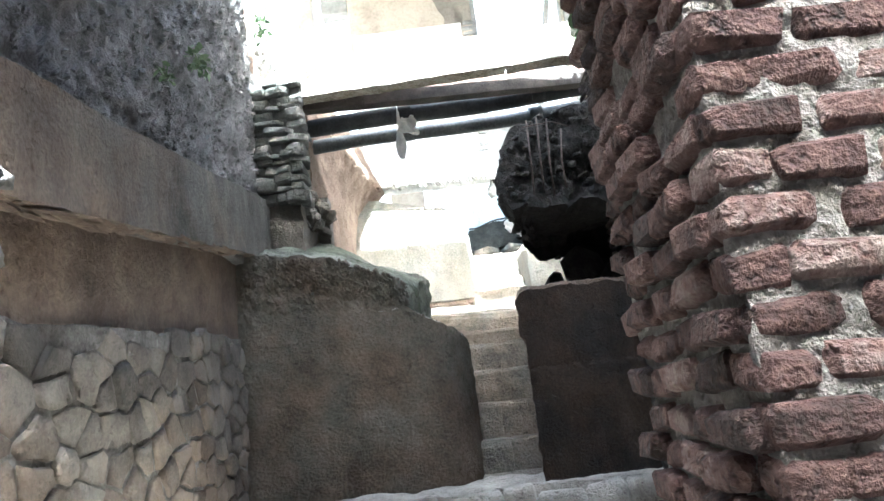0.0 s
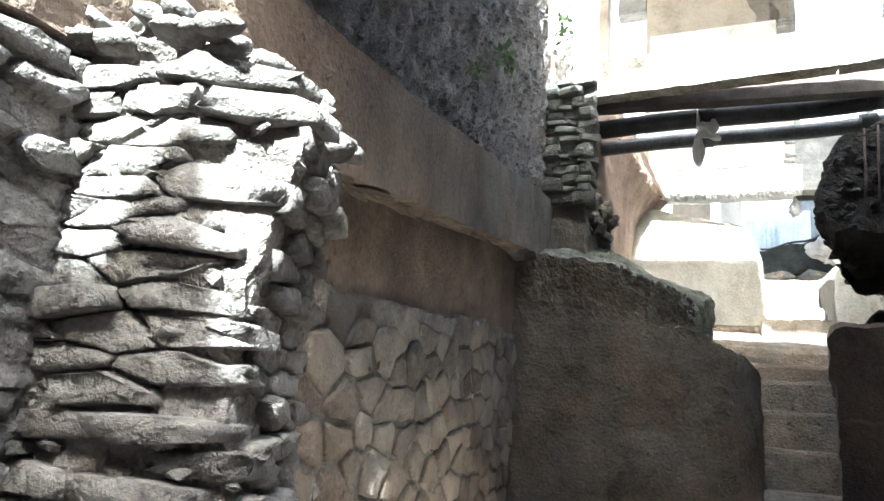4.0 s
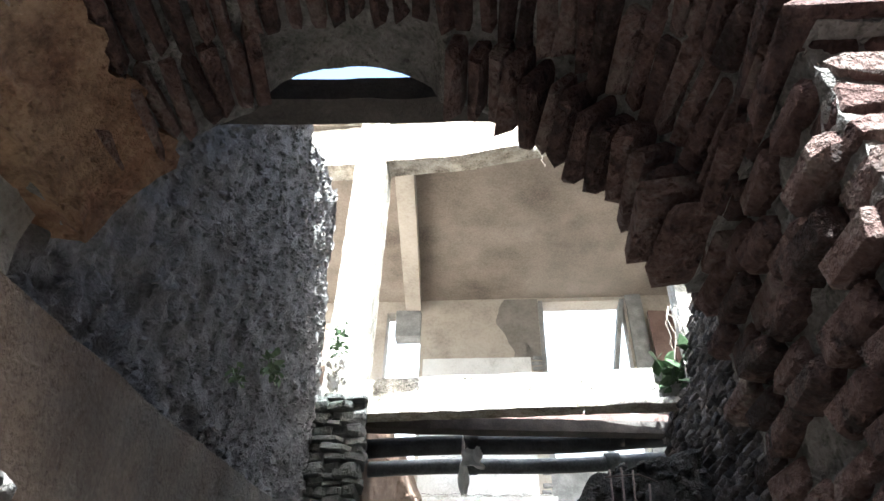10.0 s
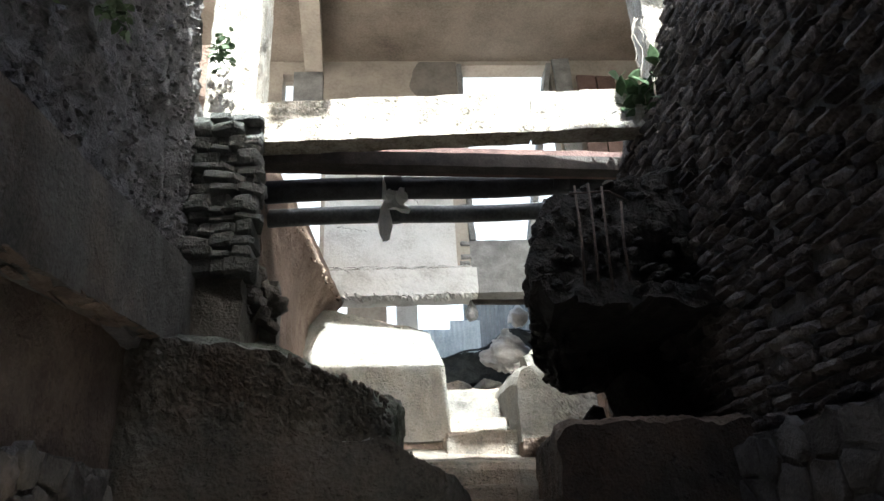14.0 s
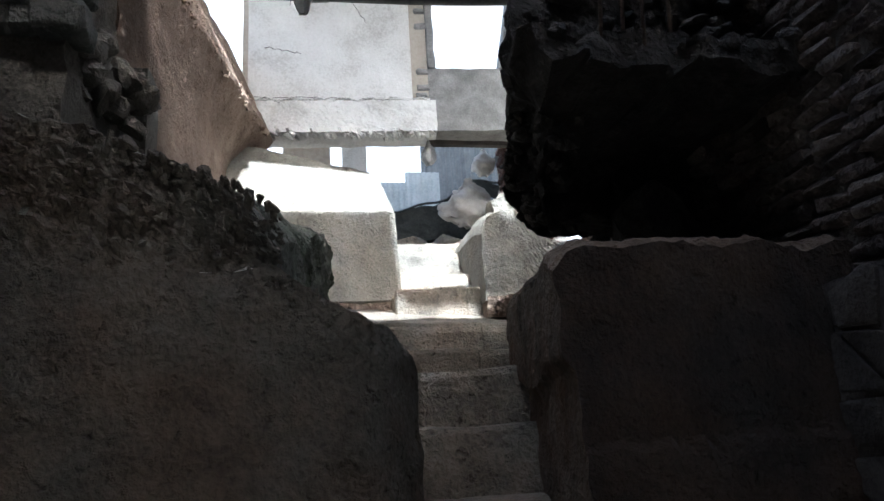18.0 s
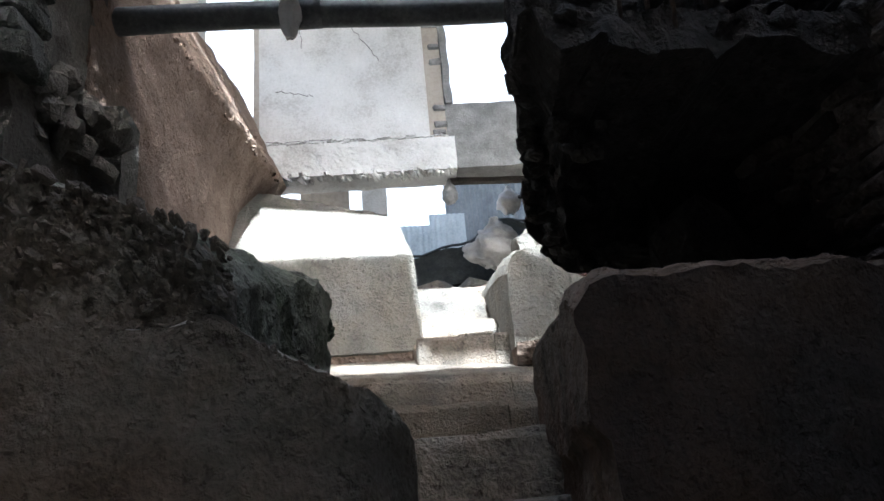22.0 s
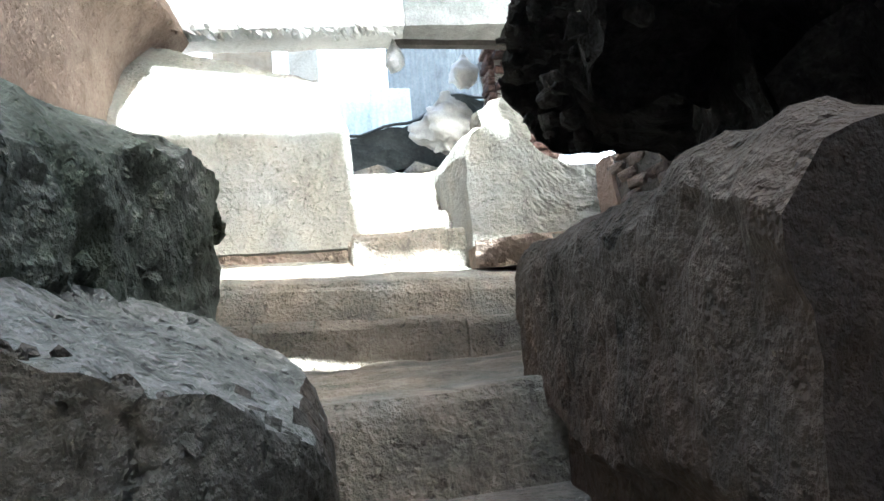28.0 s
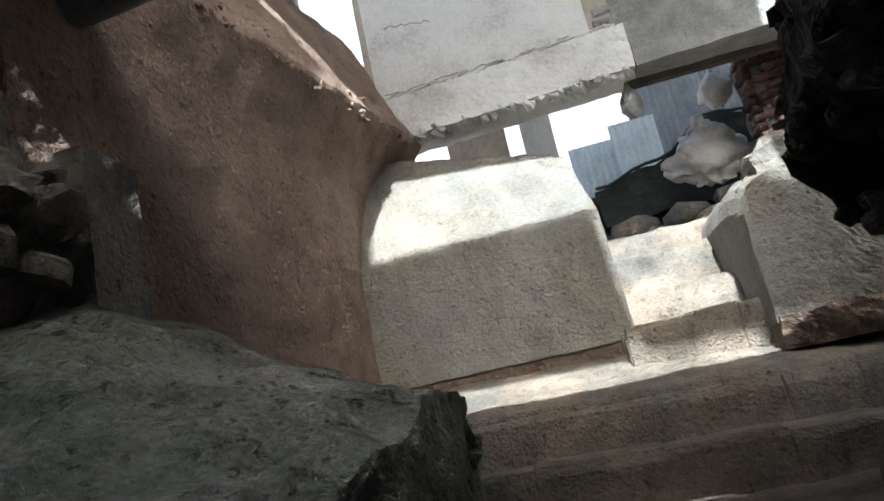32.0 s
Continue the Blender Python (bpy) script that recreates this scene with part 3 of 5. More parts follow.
def wear_a(v):
    x, y = v.co.x, v.co.y
    if x > 0.08:
        v.co.y += 0.40 * ((x - 0.08) / 0.29) ** 2 * max(0.0, 1 - (y - 5.352) / 0.8)
        v.co.x += 0.02 * max(0.0, 1.6 - v.co.z)
    if x > 0.3:
        v.co.x += 0.02 * noise.noise(v.co * 9)
    crumble(v)


wall_b = structure("stair_wall_left", slab_bm(-1.45, 0.0, 5.36, 7.2, 0.78, 2.4, cell=0.026, rough=0.010, scale=9, seed=2.0,
                   top=lambda x, y: head_b(x, y) + 0.03 * noise.noise(Vector((x * 5, y * 5, 7))) + 0.015 * noise.noise(Vector((x * 19, y * 19, 3))), shape=wear_b),
                   BLOCK, "massive stair side wall of rough worn grey-brown concrete", "wall")
refaced(wall_b, BLOCK_MOSS, lambda n, c: c.y > 5.5 and n.x > 0.2 and c.z > 1.9)
wall_a = structure("stair_wall_left_nose", slab_bm(-0.34, 0.37, 5.352, 6.95, 0.78, 2.0, cell=0.022, rough=0.010, scale=9, seed=2.0,
                   top=lambda x, y: top_a(x) + 0.09 * min(1.0, y - 5.36) + 0.03 * noise.noise(Vector((x * 6, y * 6, 3))) + 0.016 * noise.noise(Vector((x * 21, y * 21, 8))), shape=wear_a),
                   BLOCK, "broken lower end of the stair side wall, worn concrete", "wall")
# Upward faces lighter: settled dust plus sky light put into the colour.
refaced(wall_a, BLOCK_DUST_SKYLIT, lambda n, c: n.z > 0.55 and c.z > 1.7)
refaced(wall_b, BLOCK_DUST_SKYLIT, lambda n, c: n.z > 0.6)
CRUMB = stone_kinds("stone", BLOCK_MOSS, count=6, points=24, seed=36, boxy=0.5, smooth=False)
AGG = stone_kinds("pebble", BLOCK, count=8, points=18, seed=39, boxy=0.45, smooth=False)
grit = []
for _ in range(620):
    x = R.uniform(-1.4, -0.1)
    z = top_b(x) - abs(R.gauss(0, 0.16)) - 0.02
    s_ = R.uniform(0.014, 0.034) * (1.7 if R.random() < 0.1 else 1.0)
    grit.append((R.choice(AGG), (x, 5.365 + R.uniform(0.0, 0.012), z), (R.uniform(0, 90), R.uniform(0, 90), R.uniform(0, 90)), (s_ * R.uniform(1.0, 2.0), s_, s_ * R.uniform(0.6, 1.0))))
joined("bared_aggregate", grit, BLOCK, wall_b, "coarse aggregate bared along the worn head of the wall")
lip = []
for _ in range(300):
    x = R.uniform(-0.2, 0.33)
    y = 5.36 + (0.40 * ((x - 0.08) / 0.29) ** 2 if x > 0.08 else 0.0)
    s_ = R.uniform(0.012, 0.034)
    lip.append((R.choice(AGG), (x, y + R.uniform(0.0, 0.06), top_a(x) - abs(R.gauss(0, 0.035))), (R.uniform(0, 90), R.uniform(0, 90), R.uniform(0, 90)), (s_ * R.uniform(1.0, 2.2), s_, s_ * 0.8)))
joined("crumbled_lip", lip, BLOCK, wall_a, "crumbled edge of the worn concrete")
for _ in range(60):
    t_ = R.uniform(0.0, 1.0)
    y = 5.6 + 1.45 * t_
    lay("stone", R.choice(CRUMB), wall_b, (-0.14 + 0.135 * (y - 5.36) + R.uniform(-0.03, 0.0), y, head_b(-0.05, y) - 0.06 - 0.3 * R.random()), (R.uniform(0, 90), R.uniform(0, 90), R.uniform(0, 90)),
        (R.uniform(0.04, 0.10), R.uniform(0.05, 0.12), R.uniform(0.03, 0.08)))


def wear_c(v):
    x, y, z = v.co
    if x < 1.3:
        v.co.x += 0.20 * (y - 5.17) * (1.3 - x) / 0.6
        v.co.x += (0.035 * min(1.0, max(0.0, 1.86 + 0.03 * math.sin(y * 5) - z) / 0.03) + 0.012 * noise.noise(Vector((y * 8, z * 8, 2))) + 0.008 * noise.noise(Vector((y * 23, z * 23, 5)))) * max(0.0, 1 - (x - 0.71) / 0.2)
    if y < 5.3 and z < 1.62:
        v.co.y -= 0.014


# Shade put into colour: near-black front, lighter brown on side and top.
refaced(structure("stair_wall_right", slab_bm(0.71, 1.9, 5.17, 6.9, 0.82, 2.2, cell=0.026, rough=0.011, scale=10, seed=3.0,
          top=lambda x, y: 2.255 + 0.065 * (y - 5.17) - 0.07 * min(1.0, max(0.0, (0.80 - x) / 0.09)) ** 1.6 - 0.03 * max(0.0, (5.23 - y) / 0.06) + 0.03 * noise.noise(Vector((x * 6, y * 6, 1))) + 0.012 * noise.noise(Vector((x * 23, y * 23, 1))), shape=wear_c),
          BLOCK_SHADED, "thick stair side wall of stained concrete with a broken edge, shade coloured in", "wall"), BLOCK_BROWN_LIT, lambda n, c: n.x < -0.5 or n.z > 0.6)

# ---- dark overhanging brick mass ----
left_d = ramp_of([(2.30, 0.98), (2.62, 0.80), (2.85, 0.73), (3.15, 0.72), (3.45, 0.80), (3.6, 0.92), (3.85, 1.25)])


def left_edge(y, z):
    return left_d(z) + 0.27 * max(0.0, y - 5.4)


def wear_d(v):
    x, y, z = v.co
    edge = left_edge(y, z)
    v.co.x = edge + (x - 0.7) / 1.4 * (2.1 - edge)
    d = v.co.x - edge
    front = max(0.0, 1 - (y - 5.3) / 0.9)
    if z < 2.86:
        v.co.y += front * min(1.0, (2.92 - z) / 0.14) * (0.25 + 0.75 * min(1.0, max(0.0, (v.co.x - 0.86) / 0.25)))
    if 2.86 <= z < 3.02:
        v.co.y -= 0.10 * front
    if z >= 3.02:
        v.co.y += 0.05 * front
        v.co.y += 0.28 * front * math.exp(-((v.co.x - 1.62) / 0.16) ** 2 - ((z - 3.16) / 0.13) ** 2)
    low = 2.68 + 0.09 * (y - 5.4) + 0.34 * math.exp(-max(0.0, d) / 0.13) + 0.03 * noise.noise(Vector((v.co.x * 7, v.co.y * 7, 3)))
    if v.co.z < low:
        v.co.z = low


def top_d(x, y):
    return 3.62 + 0.20 * min(1.0, (x - 0.7) / 0.5) + 0.09 * noise.noise(Vector((x * 5, y * 5, 2)))


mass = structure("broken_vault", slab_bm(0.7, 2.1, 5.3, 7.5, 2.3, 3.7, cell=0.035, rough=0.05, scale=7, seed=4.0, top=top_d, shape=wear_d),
                 BRICK_DARK, "dark broken remnant of a brick vault hanging over the stair", "ruin")
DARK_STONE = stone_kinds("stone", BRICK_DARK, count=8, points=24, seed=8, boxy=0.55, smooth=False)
for _ in range(150):
    z = R.uniform(2.92, 3.72)
    if R.random() < 0.45:
        y = R.uniform(5.4, 7.4)
        at = (left_edge(y, z) + R.uniform(0.02, 0.07), y, z + 0.09 * (y - 5.4))
    else:
        x = R.uniform(left_d(z) + 0.05, 1.75)
        at = (x, 5.30 - (0.09 if z < 3.02 else -0.04) + R.uniform(-0.01, 0.04), z)
    lay("stone", R.choice(DARK_STONE), mass, at, (R.uniform(-25, 25), R.uniform(-25, 25), R.uniform(0, 180)),
        (R.uniform(0.06, 0.15), R.uniform(0.05, 0.11), R.uniform(0.04, 0.08)))
for at, s_ in (((1.42, 5.78, 2.44), (0.40, 0.3, 0.40)), ((1.66, 5.86, 2.36), (0.28, 0.3, 0.3)), ((1.16, 5.92, 2.34), (0.22, 0.26, 0.3))):
    lay("stone", R.choice(DARK_STONE), mass, at, (R.uniform(-20, 20), 10, R.uniform(0, 90)), s_)
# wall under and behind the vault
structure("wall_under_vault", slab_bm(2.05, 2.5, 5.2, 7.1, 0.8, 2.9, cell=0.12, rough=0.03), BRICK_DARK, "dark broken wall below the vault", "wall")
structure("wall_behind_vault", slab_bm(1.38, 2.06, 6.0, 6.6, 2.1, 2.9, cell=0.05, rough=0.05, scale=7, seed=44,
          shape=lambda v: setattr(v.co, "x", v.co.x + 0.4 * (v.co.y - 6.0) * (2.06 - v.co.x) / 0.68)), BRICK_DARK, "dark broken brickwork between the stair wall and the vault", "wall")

for _ in range(200):
    y, z = R.uniform(5.35, 7.5), R.uniform(2.75, 3.75)
    low = 2.68 + 0.09 * (y - 5.4)
    if z < low + 0.25:
        at = (left_edge(y, 2.85) + 0.08 + abs(R.gauss(0, 0.3)), y, low + R.uniform(-0.01, 0.06) + 0.1 * R.random())
    else:
        at = (left_edge(y, z) + R.uniform(0.0, 0.06), y, z)
    s_ = R.uniform(0.035, 0.075)
    lay("lump", R.choice(DARK_STONE), mass, at, (R.uniform(0, 90), R.uniform(0, 90), R.uniform(0, 90)), (s_ * R.uniform(1, 1.6), s_ * R.uniform(1, 1.8), s_))

# ---- left wall ----
LEDGE = ramp_of([(-3, 1.7), (1.9, 2.22), (5.5, 2.79), (6.3, 2.92)])     # underside of the projecting band
BAND = ramp_of([(-3, 2.3), (1.9, 2.70), (2.9, 2.85), (6.1, 3.43)])       # top of the band
structure("wall_left", slab_bm(-1.95, -1.44, -4.0, 6.2, 0.3, 2.0, cell=0.06, rough=0.012, scale=5,
          top=lambda x, y: LEDGE(y)), PLASTER, "brown plastered lower part of the pit wall", "wall")


def band_bm(low, high, x0, cell, rough, seed, y0, y1):
    bm = slab_bm(-1.95, x0, y0, y1, 0, 1, cell=cell, rough=0)
    for v in bm.verts:
        v.co.z = low(v.co.y) + (high(v.co.y) - low(v.co.y)) * v.co.z
    shake(bm, rough, 6, seed)
    return bm


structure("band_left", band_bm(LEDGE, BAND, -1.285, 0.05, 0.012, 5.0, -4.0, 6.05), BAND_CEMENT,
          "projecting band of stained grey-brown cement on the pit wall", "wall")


LIP = stone_kinds("clod", PLASTER, count=8, points=20, seed=37, boxy=0.45, smooth=False)
lip = []
for _ in range(110):
    y = R.uniform(1.4, 6.0)
    lip.append((R.choice(LIP), (-1.305 - abs(R.gauss(0, 0.05)), y, LEDGE(y) + R.uniform(-0.016, 0.012)), (R.uniform(-6, 14), R.uniform(-15, 15), R.uniform(-8, 8)),
                (R.uniform(0.04, 0.09), R.uniform(0.06, 0.4), R.uniform(0.012, 0.03))))
joined("crumbling_lip", lip, PLASTER, bpy.data.objects["band_left"], "crumbling brown clay lip under the band")
SCREE = stone_kinds("pebble", STONE, count=6, points=16, seed=38, boxy=0.4, smooth=False)
scree = []
for _ in range(260):
    y = R.uniform(1.6, 4.9)
    x = -1.40 + abs(R.gauss(0, 0.16))
    s_ = R.uniform(0.015, 0.06) * (1.6 if R.random() < 0.12 else 1.0)
    scree.append((R.choice(SCREE), (x, y, ground_top(x, y) + s_ * 0.2), (R.uniform(0, 90), R.uniform(0, 90), R.uniform(0, 90)), (s_ * 1.3, s_, s_ * 0.8)))
joined("floor_rubble", scree, STONE, bpy.data.objects["ground"], "small rubble along the foot of the wall")


UPPER_END = ramp_of([(4.4, 6.02), (5.1, 5.85), (5.5, 5.52), (6.2, 5.45), (6.5, 5.2), (7.6, 4.9)])
UPPER_HEAD = ramp_of([(1.7, 5.6), (3.4, 5.75), (4.2, 6.05), (4.9, 6.4), (6.1, 6.5)])


def drip_wall(v):
    y, z = v.co.y, v.co.z
    if v.co.x > -1.7:
        v.co.x += 0.05 * noise.noise(Vector((y * 9, z * 4, 1.7))) + 0.03 * noise.noise(Vector((y * 22, z * 11, 4.1)))
    if y > 4.6:
        v.co.y = min(y, UPPER_END(z) + 0.09 * noise.noise(Vector((z * 3.0, 2, 9))) + 0.05 * noise.noise(Vector((z * 9.0, v.co.x * 4, 9))))


upper_left = structure("wall_left_upper", slab_bm(-1.95, -1.37, 1.7, 6.1, 2.7, 6.5, cell=0.045, rough=0.012, scale=14, seed=6.0, shape=drip_wall,
                       top=lambda x, y: UPPER_HEAD(y) + 0.12 * noise.noise(Vector((y * 5, x * 5, 3)))), DARK_RENDER, "tall dark rubble wall with crumbling rough render", "wall")
CHIP = stone_kinds("chip", DARK_RENDER, count=6, points=14, seed=14, boxy=0.3, smooth=False)
chips = []
for _ in range(3200):
    y, z = R.uniform(1.75, 5.9), R.uniform(2.75, 6.6) ** 1.0
    if z < BAND(y) - 0.03 or y > UPPER_END(z) - 0.02 or z > UPPER_HEAD(y):
        continue
    x = -1.37 + 0.05 * noise.noise(Vector((y * 9, z * 4, 1.7))) + 0.03 * noise.noise(Vector((y * 22, z * 11, 4.1)))
    chips.append((R.choice(CHIP), (x, y, z), (R.uniform(25, 60), R.uniform(-20, 20), R.uniform(-20, 20)),
                  (R.uniform(0.025, 0.06), R.uniform(0.04, 0.11), R.uniform(0.02, 0.045))))
joined("render_lumps", chips, DARK_RENDER, upper_left, "lumps and drips of dark crumbling render")

# rubble stones in the lower wall
rubble = structure("rubble_facing", slab_bm(-1.6, -1.402, 1.5, 5.3, 0.35, 2.0, cell=0.05, rough=0.012, scale=9,
                   top=lambda x, y: 1.90 + 0.07 * (y - 2.4) + 0.03 * noise.noise(Vector((y * 5, 0, 0)))), RUBBLE_BED, "mortar bed of the rubble stone facing", "wall")
for poly in cells(1.5, 5.25, 0.5, 2.2, 0.22, 0.155, R, 0.44):
    cy, cz = sum(p[0] for p in poly) / len(poly), sum(p[1] for p in poly) / len(poly)
    if cz < 1.87 + 0.07 * (cy - 2.4):
        face_stone(poly, lambda u, v, d: Vector((-1.402 + d, u, v)), rubble, STONE, R, gap=R.uniform(0.005, 0.018), proud=R.uniform(0.008, 0.024), round_off=0.84)

# stacked stones at the end of the left wall
jamb = structure("wall_end_left", slab_bm(-1.9, -0.98, 6.0, 6.75, 2.6, 4.45, cell=0.06, rough=0.03, scale=6, seed=7), GREY_PLASTER,
                 "broken end of the rubble wall with stacked stones", "wall")
JAMB = slab_kinds("stone", GREY_STONE, count=6, seed=31, chip=(0.13, 0.1, 0.16), jitter=0.05)
z = 3.35
while z < 4.5:
    h = R.uniform(0.045, 0.11)
    x = -1.36 + R.uniform(-0.04, 0.02)
    while x < -0.94:
        w = R.uniform(0.09, 0.24)
        lay("stone", R.choice(JAMB), jamb, (min(x + w / 2, -0.98), 5.98 + R.uniform(-0.05, 0.05), z + h / 2), (R.uniform(-6, 6), R.uniform(-9, 9), R.uniform(-14, 14)), (w * 1.05, 0.22, h * R.uniform(0.85, 1.15)))
        x += w
    z += h
TUMBLE = stone_kinds("stone", GREY_PLASTER, count=6, points=30, seed=33, boxy=0.45, smooth=False)
for _ in range(34):
    t_ = R.random()
    lay("stone", R.choice(TUMBLE), jamb, (-1.08 + 0.24 * t_ + R.uniform(-0.05, 0.05), 6.05 + 0.6 * t_ + R.uniform(-0.06, 0.06), 3.2 + 0.35 * R.random()),
        (R.uniform(-30, 30), R.uniform(-30, 30), R.uniform(0, 180)), (R.uniform(0.08, 0.2), R.uniform(0.1, 0.22), R.uniform(0.07, 0.17)))
structure("pillar_stub_left", slab_bm(-0.98, -0.84, 6.72, 6.98, 2.6, 3.62, cell=0.05, rough=0.012), BRICK_GREY, "short broken pink-grey pillar end", "pillar")

# brown wall that leads back to the bridge
G_FACE = ramp_of([(6.4, -0.98), (7.0, -0.96), (9.45, -0.82), (10.2, -0.74)])
G_EDGE = ramp_of([(6.4, -1.02), (7.2, -0.92), (8.0, -0.80), (9.9, -0.42), (10.2, -0.38)])


def wear_g(v):
    y, z = v.co.y, v.co.z
    if v.co.x > -1.2:
        up = max(0.0, (z - 4.1) / 0.6)
        v.co.x = G_FACE(y) + (G_EDGE(y) - G_FACE(y)) * min(1.0, up * up)
        if z > 4.68:
            v.co.x = G_EDGE(y) - 0.42 * (z - 4.68)


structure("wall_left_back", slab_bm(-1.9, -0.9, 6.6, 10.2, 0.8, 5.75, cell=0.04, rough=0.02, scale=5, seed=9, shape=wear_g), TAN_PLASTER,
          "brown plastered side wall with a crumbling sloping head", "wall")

GLUMP = stone_kinds("clod", PLASTER, count=8, points=20, seed=35, boxy=0.4, smooth=False)
head = []
for _ in range(420):
    y = R.uniform(6.9, 10.0)
    z = 4.62 + abs(R.gauss(0, 0.35))
    x = G_EDGE(y) - 0.42 * max(0.0, z - 4.68) - 0.2 * max(0.0, 4.68 - z)
    s_ = R.uniform(0.018, 0.05)
    head.append((R.choice(GLUMP), (x + R.uniform(-0.03, -0.012), y, z), (R.uniform(0, 90), R.uniform(0, 90), R.uniform(0, 90)), (s_, s_ * R.uniform(1.0, 2.2), s_ * R.uniform(0.5, 1.0))))
joined("crumbling_head", head, TAN_PLASTER, bpy.data.objects["wall_left_back"], "crumbling head of the plastered wall")

# ---- upper blocks either side of the stair head ----
def top_i(x, y):
    return 3.64 + min(0.56, max(0.0, y - 9.30)) * (1.62 - 0.62 * (x + 0.73) / 1.5) + 0.012 * noise.noise(Vector((x * 9, y * 9, 0))) + 0.01 * noise.noise(Vector((x * 24, y * 24, 4)))


def wear_i(v):
    z = v.co.z
    if v.co.x > 0.6:
        v.co.x += 0.04 * (3.6 - z) - 0.12 * max(0.0, z - 3.6)
    if v.co.y < 9.9:
        v.co.y -= 0.02 * max(0.0, 3.64 - z) * max(0.0, 1 - (v.co.y - 9.3) / 0.5)
        if z < 2.80:
            v.co.y += 0.07


structure("parapet_left", slab_bm(-0.86, 0.76, 9.30, 10.45, 2.60, 3.62, cell=0.028, rough=0.006, scale=9, seed=10, top=top_i, shape=wear_i), BLOCK_PALE,
          "thick cement parapet block with a sloping sunlit top", "parapet")
structure("parapet_left_foot", slab_bm(-0.8, 0.74, 9.285, 9.5, 2.60, 2.79, cell=0.03, rough=0.012, seed=12.4,
          shape=lambda v: setattr(v.co, "y", v.co.y + 0.035 * noise.noise(v.co * 8) + 0.02 * noise.noise(v.co * 20))), PLASTER, "rough brown foot of the parapet block", "parapet")
top_j = ramp_of([(1.46, 3.30), (1.50, 3.42), (1.58, 3.49), (1.74, 3.49), (1.84, 3.38), (1.92, 3.24), (2.05, 3.16), (2.2, 3.14), (2.3, 3.08)])


def wear_j(v):
    v.co.y -= 0.38 * (v.co.x - 1.46)
    if v.co.y < 9.2 and v.co.x > 1.85 and v.co.z < 3.15:
        v.co.y += 0.018 * noise.noise(v.co * 11) + 0.016 * noise.noise(v.co * 24)


structure("parapet_right", slab_bm(1.46, 2.3, 8.86, 10.3, 2.70, 3.4, cell=0.028, rough=0.010, scale=8, seed=11,
          top=lambda x, y: top_j(x) + 0.2 * min(0.4, y - 8.86) + 0.02 * noise.noise(Vector((x * 13, y * 13, 6))), shape=wear_j), BLOCK_PALE, "broken cement parapet block beside the stair head", "parapet")
def wear_foot(v):
    v.co.y -= 0.38 * (v.co.x - 1.46)
    v.co.y += 0.05 * max(0.0, (2.72 - v.co.z) / 0.14) + 0.03 * noise.noise(v.co * 9) + 0.02 * noise.noise(v.co * 21)


structure("parapet_foot", slab_bm(1.47, 2.28, 8.845, 9.2, 2.56, 2.735, cell=0.025, rough=0.012, seed=12, shape=wear_foot), PLASTER, "rough undercut foot of the parapet block", "parapet")
lay_stone = thing("loose_stone", (1.74, 9.0, 3.5), "pale broken stone lying on the parapet block", "stone")
part("stone", slab_bm(-0.15, 0.17, -0.14, 0.2, -0.08, 0.3, cell=0.045, rough=0.035, scale=8, seed=13, top=lambda x, y: 0.24 - 0.6 * abs(x - 0.02) - 0.3 * abs(y)), BLOCK_PALE, lay_stone)
brick_wall_back = structure("wall_right_back", slab_bm(2.25, 2.7, 6.9, 8.62, 1.8, 3.05, cell=0.05, rough=0.015, seed=14, top=lambda x, y: 3.12 + 0.06 * noise.noise(Vector((y * 6, x * 4, 0)))),
                            MORTAR_DUST, "ruined brick wall beside the wide steps", "wall")
structure("wall_right_back_end", slab_bm(2.222, 2.6, 8.36, 9.1, 1.9, 3.1, cell=0.03, rough=0.014, scale=9, seed=14.5, top=lambda x, y: 3.14 + 0.05 * noise.noise(Vector((y * 9, x * 9, 2)))), TAN_PLASTER,
          "plastered end of the ruined brick wall", "wall")
B_BACK = brick_kinds("brick", (0.05, 0.2, 0.062), BRICK_TAN, seed=41)
for k in range(18):
    y = 7.0 + (k % 2) * 0.1
    while y < 8.34:
        if R.random() < 0.85:
            lay("brick", R.choice(B_BACK), brick_wall_back, (2.243 + R.uniform(-0.010, 0.008), y, 1.98 + k * 0.066), (R.uniform(-3, 3), 0, R.uniform(-4, 4)))
        y += 0.22

# ---- right wall ----
WALL_R_TOP = ramp_of([(1.9, 6.2), (4.6, 6.6), (5.3, 5.9), (5.7, 4.9), (6.3, 4.7)])
wall_r = structure("wall_right", slab_bm(1.78, 2.6, 1.7, 6.3, 0.3, 5.0, cell=0.09, rough=0.02, seed=15, top=lambda x, y: WALL_R_TOP(y), shape=lambda v: setattr(v.co, "x", v.co.x + 0.24 * max(0.0, v.co.z - 4.15))), MORTAR_DARK,
                   "tall dark brick wall of the pit with raked joints", "wall")
plinth = structure("plinth_right", slab_bm(1.62, 2.0, 1.9, 5.17, 0.3, 2.1, cell=0.05, rough=0.02, seed=16), STONE_DARK, "dark rubble plinth below the brick wall", "wall")
B_WALL = brick_kinds("brick", (0.09, 0.175, 0.051), BRICK_WALL, chamfer=0.013, jitter=0.010, count=10, seed=42)
rest, count = [], 0
